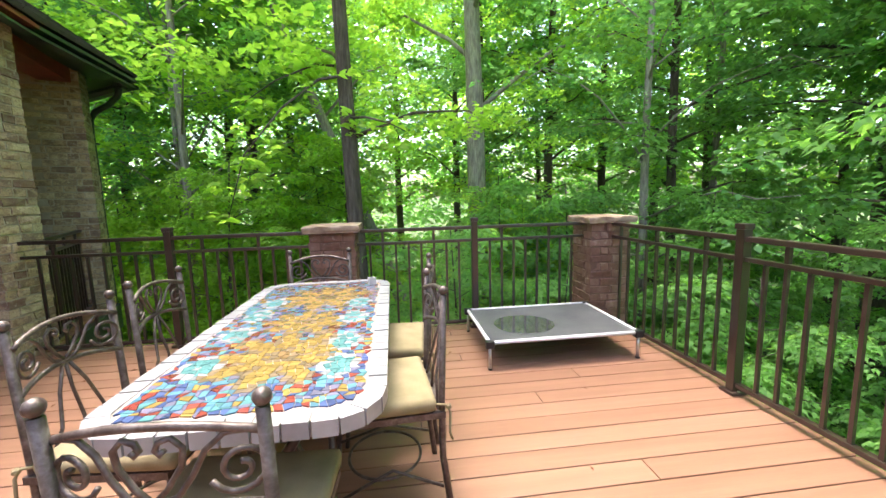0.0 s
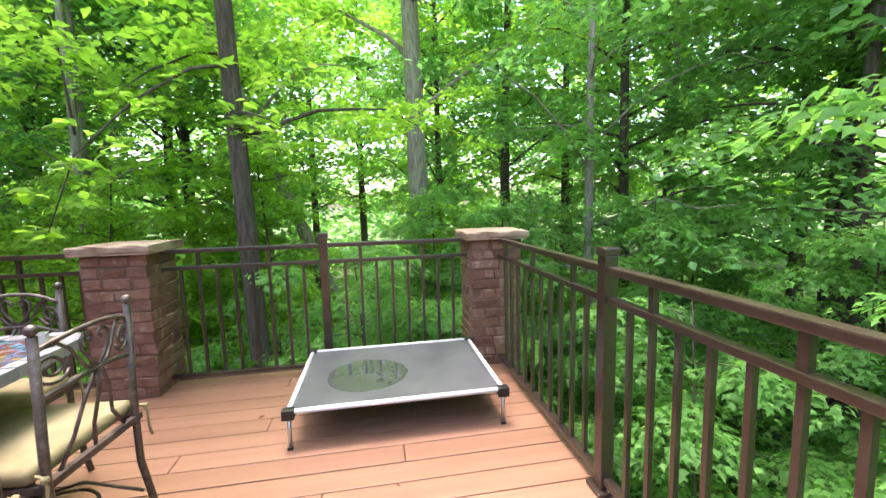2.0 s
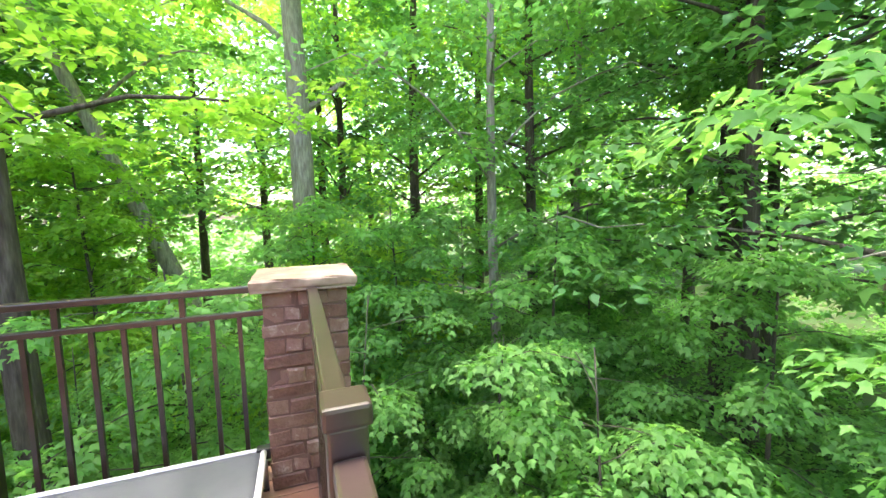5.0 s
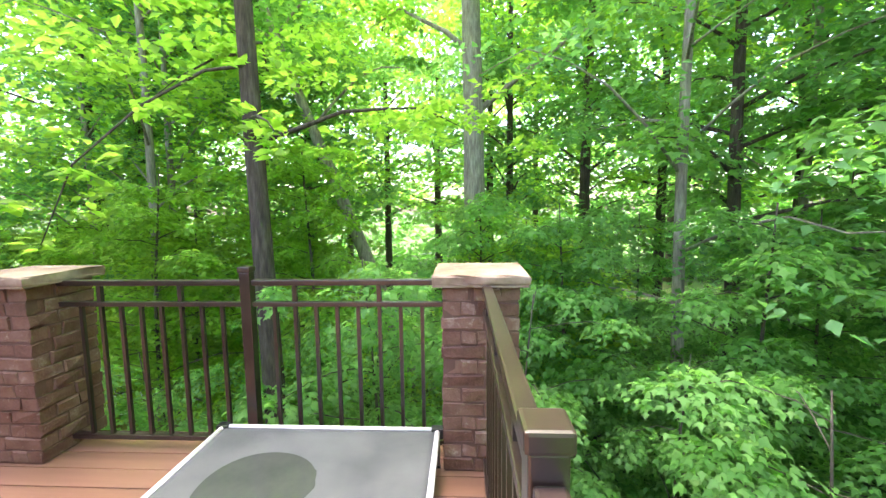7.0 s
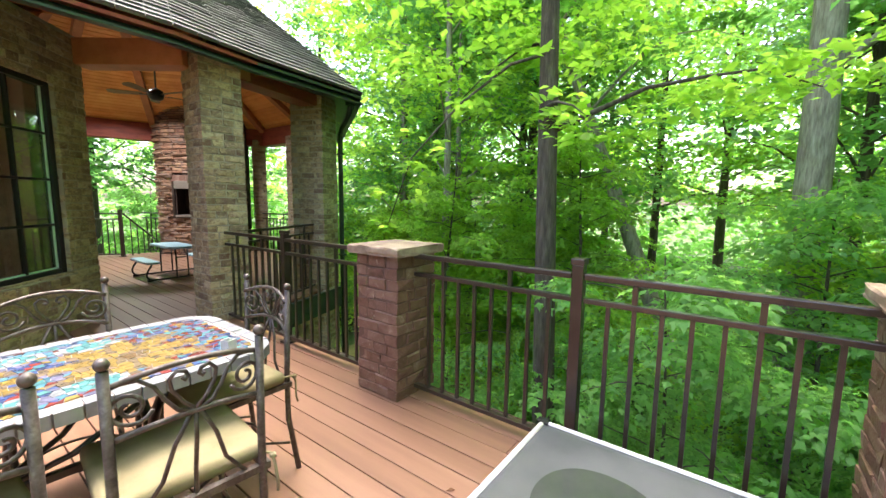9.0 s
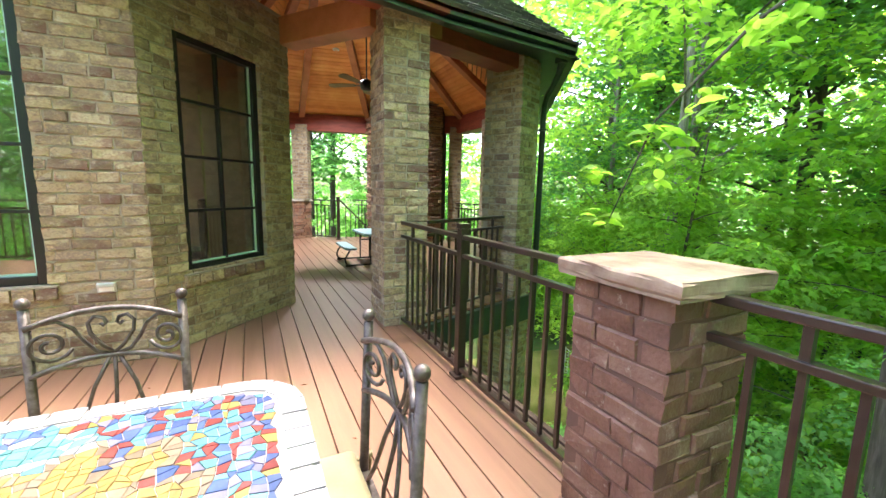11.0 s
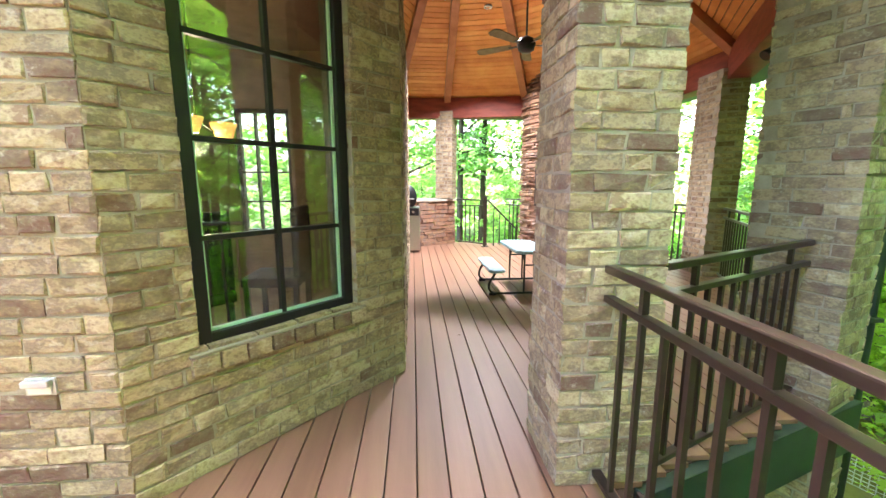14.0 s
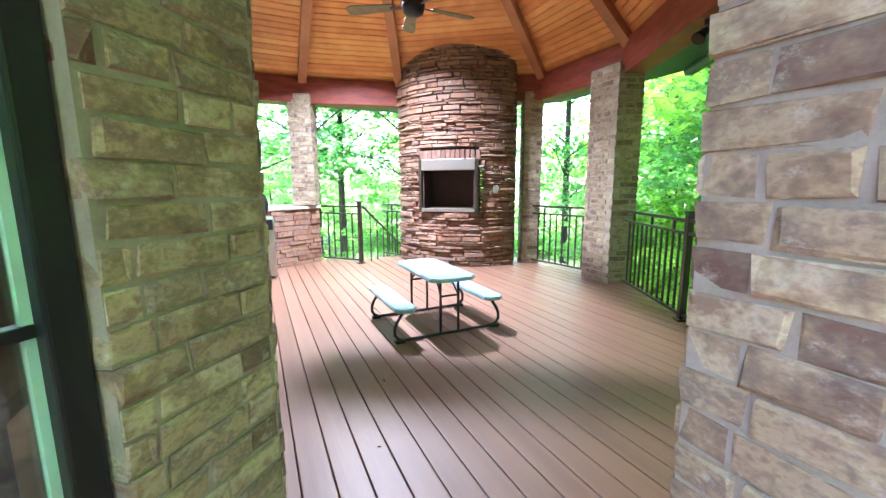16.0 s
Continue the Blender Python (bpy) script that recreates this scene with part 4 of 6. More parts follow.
def pavilion_roof():
    k = len(RIM)
    for i in range(k):
        a, b = Vector((*RIM[i], 0)), Vector((*RIM[(i + 1) % k], 0))
        if i in (7, 8, 6, 9):
            continue
        bm = bmesh.new()
        box(bm, -0.02, (b - a).length + 0.02, -0.13, 0.13, BEAM0, BEAM1, 0.008)
        o = part("beam", bm, "redbeam")
        o.matrix_world = Matrix.Translation(a) @ Matrix.Rotation(math.atan2(b.y - a.y, b.x - a.x), 4, "Z")
        tagged(o, "dark red stained wooden beam over the columns", "beam", "pavilion beams")
    apex = Vector(APEX)
    raw = ([], [])
    for i in range(k):
        a, b = Vector((*RIM[i], BEAM1 - 0.02)), Vector((*RIM[(i + 1) % k], BEAM1 - 0.02))
        rise = (apex - (a + b) / 2).length
        n = int(rise / 0.095)
        down = Vector((0, 0, -1))
        for c in range(n):
            t0, t1 = c / n, (c + 0.83) / n
            q = [a.lerp(apex, t0), b.lerp(apex, t0), b.lerp(apex, t1), a.lerp(apex, t1)]
            base = len(raw[0])
            for v in q:
                raw[0].append(tuple(v))
            for v in q:
                raw[0].append(tuple(v + Vector((0, 0, 0.02))))
            raw[1].extend([(base, base + 1, base + 2, base + 3), (base + 4, base + 7, base + 6, base + 5), (base, base + 4, base + 5, base + 1),
                           (base + 3, base + 2, base + 6, base + 7)])
    ob = raw_object("ceiling", raw, "pine", None, False)
    tagged(ob, "orange knotty pine plank ceiling rising to a peak", kind="structure")
    for i in range(k - 2):
        a = Vector((*RIM[i], BEAM1 - 0.04))
        d = apex + Vector((0, 0, -0.05)) - a
        bm = bmesh.new()
        box(bm, 0, d.length - 0.1, -0.06, 0.06, -0.1, 0.05, 0.006)
        o = part("rafter", bm, "rafter")
        o.matrix_world = Matrix.Translation(a) @ d.to_track_quat("X", "Z").to_matrix().to_4x4()
        tagged(o, "stained wooden rafter under the plank ceiling", "rafter", "pavilion rafters")
    tagged(part("rafter_hub", boxed(-0.16, 0.16, -0.16, 0.16, -0.25, 0.05, 0.02), "rafter"), "stained wooden hub where the rafters meet", "hub").location = apex
    # outer roof
    top = Vector(ROOF_TOP)
    out = [(-2.8, 5.0), (-6.0, 7.2), (-8.2, 7.1), (-10.2, 5.0), (-10.3, 1.8), (-8.0, 0.2), (-4.0, -3.0), (-2.42, -3.0), (-2.48, 2.7), (-2.64, 3.5)]
    E = [Vector((x, y, 2.64)) for x, y in out]
    n = len(E)
    deckbm = bmesh.new()
    for i in range(n):
        a, b = E[i], E[(i + 1) % n]
        deckbm.faces.new([deckbm.verts.new(v) for v in (a + Vector((0, 0, 0.02)), b + Vector((0, 0, 0.02)), top)])
    roof = part("roof", deckbm, "shingle")
    tagged(roof, "grey shingled pavilion roof", kind="structure")
    raw = ([], [])
    for i in (7, 8, 9, 0):
        a, b = E[i], E[(i + 1) % n]
        rows = 46
        nrm = (b - a).cross(top - a).normalized()
        if nrm.z < 0:
            nrm = -nrm
        for r in range(rows):
            t0, t1 = r / rows, (r + 1.06) / rows
            l0, r0 = a.lerp(top, t0), b.lerp(top, t0)
            l1, r1 = a.lerp(top, min(1, t1)), b.lerp(top, min(1, t1))
            m = max(1, int((r0 - l0).length / 0.19))
            for s in range(m):
                u0, u1 = s / m, (s + 0.96) / m
                base = len(raw[0])
                lift = 0.016 + rng.uniform(0, 0.008)
                for p, h in ((l0.lerp(r0, u0), lift + 0.012), (l0.lerp(r0, u1), lift + 0.012), (l1.lerp(r1, u1), lift * 0.5), (l1.lerp(r1, u0), lift * 0.5),
                             (l0.lerp(r0, u0), 0), (l0.lerp(r0, u1), 0)):
                    raw[0].append(tuple(p + nrm * h))
                raw[1].extend([(base, base + 1, base + 2, base + 3), (base + 4, base + 5, base + 1, base)])
    raw_object("shingles", raw, "shingle", roof)
    # eaves: soffit, fascia and gutter
    wall_line = [Vector((x, y, 2.6)) for x, y in [(-3.25, 4.9), (-6.2, 6.45), (-7.8, 6.45), (-9.2, 4.6), (-9.5, 2.1), (-8.0, 1.3), (-4.0, -3.0), (-2.8, -3.0), (-2.85, 2.6), (-2.95, 3.4)]]
    for i in range(n):
        a, b = E[i], E[(i + 1) % n]
        c, d = wall_line[i], wall_line[(i + 1) % n]
        bm = bmesh.new()
        q = [a + Vector((0, 0, -0.06)), b + Vector((0, 0, -0.06)), d, c]
        lo = [bm.verts.new(v) for v in q]
        hi = [bm.verts.new(v + Vector((0, 0, 0.03))) for v in q]
        bm.faces.new(lo)
        bm.faces.new(hi[::-1])
        for s in range(4):
            bm.faces.new((lo[s], hi[s], hi[(s + 1) % 4], lo[(s + 1) % 4]))
        bmesh.ops.recalc_face_normals(bm, faces=bm.faces)
        red = i in (7, 8)
        o = part("soffit", bm, "redbeam" if red else "green")
        tagged(o, "dark red stained soffit under the eaves" if red else "dark green boarded soffit under the eaves", kind="structure")
        if i not in (0, 7, 8, 9):
            continue
        u = (b - a).normalized()
        m = Matrix.Translation(a) @ Matrix.Rotation(math.atan2(u.y, u.x), 4, "Z")
        bm = bmesh.new()
        prof = [(0.0, -0.13), (-0.075, -0.13), (-0.1, -0.09), (-0.1, -0.03), (-0.125, -0.01), (-0.125, 0.01), (-0.11, 0.01), (-0.085, -0.03), (-0.085, -0.085), (0, -0.11)]
        ln = (b - a).length
        sgn = -1 if (m.inverted() @ apex).y > 0 else 1
        r0 = [bm.verts.new((-0.04, -sgn * p[0] * -1, p[1])) for p in prof]
        r1 = [bm.verts.new((ln + 0.04, -sgn * p[0] * -1, p[1])) for p in prof]
        for s in range(len(prof)):
            bm.faces.new((r0[s], r1[s], r1[(s + 1) % len(prof)], r0[(s + 1) % len(prof)]))
        bmesh.ops.recalc_face_normals(bm, faces=bm.faces)
        o = part("gutter", bm, "green")
        o.matrix_world = m
        tagged(o, "dark green metal gutter along the eaves", "gutter", "gutters")
    spout = empty("downspout", pose(-3.5, 5.16, 0))
    tagged(spout, "dark green metal downspout bending under the eaves", "downspout")
    bm = bmesh.new()
    tube(bm, [(0.55, -0.22, 2.53), (0.5, -0.2, 2.42), (0.36, -0.14, 2.34), (0.14, -0.04, 2.28), (0.05, 0, 2.2), (0.04, 0, 2.05), (0.04, 0, -3.0)], 0.034, 8)
    part("pipe", bm, "green", spout)
    for z in (0.4, 1.9):
        part("strap", boxed(-0.02, 0.1, -0.045, 0.03, z, z + 0.025, 0.004), "green", spout)
    part("outlet", boxed(0.5, 0.6, -0.27, -0.17, 2.5, 2.56, 0.01), "green", spout)


pavilion_roof()
wood_lintel = part("beam", boxed(0, 1.75, -0.1, 0.1, 2.48, 2.72, 0.01), "rafter")
wood_lintel.matrix_world = pose(-2.93, 3.3, 0, 0, 0, 111)
tagged(wood_lintel, "brown wooden beam from column to column", "beam", "pavilion beams")
wood_lintel = part("beam", boxed(0, 1.05, -0.1, 0.1, 2.48, 2.72, 0.01), "rafter")
wood_lintel.matrix_world = pose(-2.98, 3.0, 0, 0, 0, 217)
tagged(wood_lintel, "brown wooden beam from column to house wall", "beam", "pavilion beams")

# ---- deck floor ----
BW, GAP = 0.1325, 0.006


def x_range(y):
    """Where the deck begins and ends at y."""
    if y < C1[1]:
        return WALL_X, RAIL_X + 0.06
    if y < C2[1]:
        t = (y - C1[1]) / (C2[1] - C1[1])
        return C1[0] + t * (C2[0] - C1[0]), RAIL_X + 0.06
    if y < RAIL_Y + 0.12:
        xs = [-9.6, RAIL_X + 0.06]
    else:
        xs = []
    poly = [(-2.72, 3.2), (-3.3, 4.9), (-6.2, 6.62), (-7.9, 6.62), (-9.25, 4.7), (-9.6, 3.3), (-9.6, 2.36)]
    if not xs:
        for p, q in zip(poly, poly[1:]):
            if min(p[1], q[1]) <= y < max(p[1], q[1]):
                xs.append(p[0] + (q[0] - p[0]) * (y - p[1]) / (q[1] - p[1]))
    return (min(xs), max(xs)) if len(xs) > 1 else (0, 0)


def deck():
    bm = bmesh.new()
    prism(bm, [(WALL_X, -4.0), (RAIL_X + 0.03, -4.0), (RAIL_X + 0.03, 3.3), (WALL_X, 3.3)], -0.2, -0.03)
    prism(bm, [(-9.5, 2.36), (-2.76, 2.36), (-2.76, 3.32), (-3.33, 4.88), (-6.2, 6.55), (-7.9, 6.55), (-9.2, 4.7), (-9.5, 3.3)], -0.2, -0.03)
    prism(bm, [C1, (-2.75, 2.4), (-3.84, 2.4)], -0.2, -0.03)
    floor = part("floor", bm, "joist")
    tagged(floor, "terracotta composite deck boards laid side by side", kind="structure")
    y = -4.06
    made = 0
    k = 0
    while y < 6.55:
        y0, y1 = y + GAP / 2, y + BW - GAP / 2
        a, b = x_range(y1 if y0 < C2[1] < y1 else (y0 + y1) / 2)
        if a < b and C1[1] - BW < y0 < C2[1]:
            a -= 0.12
        if b - a > 0.2:
            cuts = [a]
            first = a + (3.66 if k % 3 == 0 else 1.4 if k % 3 == 1 else 2.6) + rng.uniform(-0.3, 0.3)
            if y > C1[1]:
                first = (0.9, 0.55, 1.25, 0.2)[k % 4] if k % 3 else 9.0
            while first < b - 0.5:
                cuts.append(first)
                first += 3.66
            cuts.append(b)
            for p, q in zip(cuts, cuts[1:]):
                bb = bmesh.new()
                box(bb, 0, q - p - 0.004, 0, y1 - y0, -0.025, 0.0, 0.0035)
                o = part("board", bb, "deck", floor)
                o.location = (p + 0.002, y0, rng.uniform(-0.001, 0.001))
        y += BW
        k += 1
    # rim board under the pavilion edge and the deck edge
    r = part("trim_rim", boxed(0, 1.75, -0.03, 0.03, -0.33, -0.032, 0.004), "green")
    r.matrix_world = pose(-2.74, 3.34, 0, 0, 0, 109.3)
    tagged(r, "dark green rim board under the pavilion edge", kind="structure")
    r = part("trim_rim", boxed(WALL_X + 0.01, RAIL_X + 0.08, 3.325, 3.36, -0.33, -0.035, 0.004), "joist")
    tagged(r, "brown rim board at the deck edge", kind="structure")
    r = part("trim_rim", boxed(RAIL_X + 0.035, RAIL_X + 0.07, -4.0, 3.32, -0.33, -0.035, 0.004), "joist")
    tagged(r, "brown rim board at the deck edge", kind="structure")


deck()

# ---- fireplace ----
FP_A, FP_B = Vector((-9.0, 4.52, 0)), Vector((-7.8, 5.9, 0))


def fireplace():
    mid = (FP_A + FP_B) / 2
    u = (FP_B - FP_A).normalized()
    nrm = Vector((u.y, -u.x, 0))
    half, sag = (FP_B - FP_A).length / 2, 0.4
    R = (half * half + sag * sag) / (2 * sag)
    ctr = mid - nrm * (R - sag)
    span = math.asin(half / R)
    base_ang = math.atan2(nrm.y, nrm.x)
    root = empty("fireplace", Matrix.Translation(ctr) @ Matrix.Rotation(base_ang, 4, "Z"))
    tagged(root, "curved stacked ledgestone fireplace with a steel-framed firebox", "fireplace")
    # local: the arc's middle points along +x
    H = 3.75
    op = (-0.42, 0.42, 0.87, 1.56)

    def inside(y0, y1, z0, z1):
        return y1 > op[0] and y0 < op[1] and z1 > op[2] and z0 < op[3]

    bm = bmesh.new()
    steps = 24
    for zlo, zhi, keep in ((0, op[2], None), (op[2], op[3], op), (op[3], H, None)):
        for s in range(steps):
            a0, a1 = -span + 2 * span * s / steps, -span + 2 * span * (s + 1) / steps
            y0, y1 = R * math.sin(a0), R * math.sin(a1)
            if keep and y1 > op[0] and y0 < op[1]:
                continue
            p0, p1 = (R * math.cos(a0), y0), (R * math.cos(a1), y1)
            q = [(p0[0] - 0.04, p0[1]), (p1[0] - 0.04, p1[1]), (p1[0] - 0.35, p1[1]), (p0[0] - 0.35, p0[1])]
            prism(bm, q, zlo, zhi)
    part("core", bm, "soot", root)
    r = random.Random(4)
    z = 0.0
    count = 0
    raw = ([], [])
    lib = {}
    while z < H:
        h = r.choice((0.032, 0.04, 0.048, 0.056, 0.066, 0.08))
        a = -span - r.uniform(0, 0.05)
        while a < span:
            w = r.uniform(0.1, 0.4)
            a1 = min(a + w / R, span + 0.01)
            y0, y1 = R * math.sin(a), R * math.sin(a1)
            w2 = (a1 - a) * R
            am = (a + a1) / 2
            if z + h > op[2] - 0.05 and z < 1.735:
                if y1 > -0.452 and y0 < 0.452:
                    if y0 < -0.452 - 0.03:
                        w2 = (math.asin(-0.455 / R) - a) * R
                        am = a + w2 / R / 2
                    elif y1 > 0.452 + 0.03:
                        w2 = (a1 - math.asin(0.455 / R)) * R
                        am = a1 - w2 / R / 2
                    else:
                        w2 = 0
            if w2 > 0.03:
                d = r.uniform(-0.012, 0.035)
                m = Matrix.Rotation(am, 4, "Z") @ Matrix.Translation((R + d, 0, z + 0.003))
                key = (round(w2, 2), round(h, 3))
                if count < 300 and z > 0.3:
                    if key not in lib:
                        b = bmesh.new()
                        hw, hh = key[0] / 2 - 0.004, key[1] - 0.007
                        j = lambda q: r.uniform(-q, q)
                        bk = [b.verts.new(v) for v in ((-0.09, -hw, 0), (-0.09, hw, 0), (-0.09, hw, hh), (-0.09, -hw, hh))]
                        fr = [b.verts.new((-0.008 + j(0.008), s0 * hw + j(0.006), max(0, t0 + j(0.004)))) for s0, t0 in ((-1, 0), (1, 0), (1, hh), (-1, hh))]
                        fc = [b.verts.new((0.004 + j(0.007), s0 * (hw - 0.012) + j(0.006), t0 + j(0.003))) for s0, t0 in ((-1, 0.008), (1, 0.008), (1, hh - 0.008), (-1, hh - 0.008))]
                        for g0, g1 in ((bk, fr), (fr, fc)):
                            for q in range(4):
                                b.faces.new((g0[q], g0[(q + 1) % 4], g1[(q + 1) % 4], g1[q]))
                        b.faces.new(fc)
                        bmesh.ops.recalc_face_normals(b, faces=b.faces)
                        lib[key] = mesh_from(b, "stone", "stone")
                    share("stone", lib[key], root, m)
                    count += 1
                else:
                    q = m @ Matrix.Translation((0, -w2 / 2 + 0.004, 0)) @ Matrix.Rotation(radians(90), 4, "Z")
                    add_raw(raw, q, w2 - 0.008, h - 0.007, 0.09)
            a = a1
        z += h
    raw_object("stone_fill", raw, "stone_mesh", root)
    # soldier course over the opening
    for i in range(13):
        y = -0.47 + 0.0725 * i
        b = boxed(R - 0.06 - (y * y) / (2 * R), R + 0.02 - (y * y) / (2 * R), y + 0.004, y + 0.068, 1.57, 1.73, 0.006)
        part("soldier_brick", b, "pillar_brick", root)
    # steel surround and firebox
    f0 = R - 0.06
    for nm, b in (("surround", (f0, R + 0.03, -0.45, -0.405, 0.82, 1.6)), ("surround", (f0, R + 0.03, 0.405, 0.45, 0.82, 1.6)),
                  ("surround", (f0, R + 0.03, -0.405, 0.405, 1.44, 1.6)), ("surround", (f0, R + 0.03, -0.405, 0.405, 0.83, 0.88))):
        part(nm, boxed(*b, 0.006), "steel" if b[5] - b[4] < 0.3 else "bronze", root, "brushed steel surround" if b[5] - b[4] < 0.3 else "dark steel side rail")
    bm = bmesh.new()
    for b in ((R - 0.45, R - 0.42, -0.38, 0.38, 0.88, 1.44), (R - 0.42, R - 0.02, -0.4, -0.38, 0.88, 1.44), (R - 0.42, R - 0.02, 0.38, 0.4, 0.88, 1.44),
              (R - 0.42, R - 0.02, -0.38, 0.38, 0.86, 0.88), (R - 0.42, R - 0.02, -0.38, 0.38, 1.44, 1.46)):
        box(bm, *b)
    part("firebox", bm, "soot", root)
    part("outlet", boxed(R - 0.14, R - 0.085, 0.66, 0.73, 1.1, 1.21, 0.006), "steel", root, "small metal outlet plate")


fireplace()


def counter():
    root = empty("bar_counter", pose(-9.0, 2.4, 0, 0, 0, 0))
    tagged(root, "stone-faced outdoor bar counter with a pale top", "counter")
    d = Vector((-0.5, 0.92, 0)).normalized()
    m = Matrix.Rotation(math.atan2(d.y, d.x), 4, "Z")
    part("body", boxed(0, 1.0, 0.03, 0.55, 0, 0.86, 0, m), "soot", root)
    part("countertop", boxed(-0.03, 1.04, -0.04, 0.6, 0.862, 0.91, 0.012, m), "limestone", root, "pale stone countertop")
    r = random.Random(9)
    z = 0.0
    while z < 0.85:
        h = r.choice((0.05, 0.06, 0.08))
        h = min(h, 0.858 - z)
        x = 0.0
        while x < 1.0:
            w = min(r.uniform(0.12, 0.32), 1.0 - x)
            if w > 0.02 and h > 0.02:
                part("stone", boxed(x + 0.003, x + w - 0.003, -0.005 - r.uniform(0, 0.025), 0.03, z + 0.003, z + h - 0.003, 0.004, m), "stone", root)
            x += w
        z += h


counter()

# ---- things on the deck ----
TX0, TX1, TY0, TY1, TZ = -0.615, 0.065, 0.57, 2.085, 0.70


def table_outline(inset, k=6):
    """The table's outline, a rectangle with rounded corners, anticlockwise about its centre."""
    cx, cy = (TX0 + TX1) / 2, (TY0 + TY1) / 2
    hx, hy, r = (TX1 - TX0) / 2 - inset, (TY1 - TY0) / 2 - inset, max(0.02, 0.13 - inset)
    pts = []
    for sx, sy, a0 in ((1, 1, 0), (-1, 1, 90), (-1, -1, 180), (1, -1, 270)):
        for i in range(k + 1):
            a = radians(a0 + 90 * i / k)
            pts.append((sx * (hx - r) + r * math.cos(a), sy * (hy - r) + r * math.sin(a)))
    return pts


def along(poly, step):
    """Points at even steps round a closed outline."""
    vs = [Vector((*p, 0)) for p in poly]
    total = sum((vs[i] - vs[i - 1]).length for i in range(len(vs)))
    n = int(round(total / step))
    out = []
    for k in range(n):
        d = total * k / n
        for i in range(len(vs)):
            a, b = vs[i], vs[(i + 1) % len(vs)]
            ln = (b - a).length
            if d <= ln:
                out.append(a.lerp(b, d / ln if ln else 0))
                break
            d -= ln
    return out


FLOWERS = ((0.02, -0.36, 0.23), (0.02, -0.02, 0.17), (0.04, 0.37, 0.23))
OVALS = ((0.2, -0.46), (0.2, -0.26), (0.2, 0.02), (0.2, 0.24), (-0.2, -0.41), (-0.2, -0.13), (-0.2, 0.1), (-0.19, 0.3))


def mosaic_colour(x, y, r):
    for ox, oy in OVALS:
        d = ((x - ox) / 0.052) ** 2 + ((y - oy) / 0.085) ** 2
        if d < 0.6:
            return "aqua" if r.random() < 0.85 else "white_tile"
        if d < 1.05:
            return "white_tile"
    for fx, fy, fr in FLOWERS:
        dx, dy = x - fx, y - fy
        d = math.hypot(dx, dy)
        if d < 0.022:
            return "ochre"
        if d > fr:
            continue
        a = math.atan2(dy, dx)
        n = 9
        k = round((a - 0.3) / (2 * math.pi / n))
        off = a - 0.3 - k * 2 * math.pi / n
        u, v = d * math.cos(off), d * math.sin(off)
        e = ((u - fr * 0.56) / (fr * 0.43)) ** 2 + (v / (fr * 0.155)) ** 2
        if e < 0.7:
            return "gold"
        if e < 1.5:
            return "tan_tile"
    return r.choice(("cobalt", "cobalt", "red", "red", "aqua", "sky", "sky", "lilac", "lilac", "gold"))


MOSAIC = {"tan_tile": (0.25, 0.185, 0.125), "aqua": (0.12, 0.33, 0.34), "white_tile": (0.38, 0.4, 0.42), "ochre": (0.27, 0.17, 0.08), "gold": (0.37, 0.255, 0.075), "cobalt": (0.07, 0.11, 0.27),
          "red": (0.29, 0.055, 0.045), "sky": (0.11, 0.27, 0.37), "lilac": (0.2, 0.19, 0.29)}
for key, c in MOSAIC.items():
    M[key] = ramp_material("glazed_" + key, [tuple(v * 0.34 for v in c), tuple(v * 0.56 for v in c), tuple(min(0.85, v * 0.8) for v in c)], scale=30, rough=0.27, bump=0.25, bump_scale=60,
                           per_island=0.6, spec=0.5)
M["grout"] = plain("grout", (0.24, 0.21, 0.19), 0.85, bump=0.3)
M["ivory"] = ramp_material("ivory_tile", [(0.15, 0.15, 0.165), (0.22, 0.22, 0.235), (0.29, 0.29, 0.305)], scale=14, rough=0.3, bump=0.1, per_object=0.4)


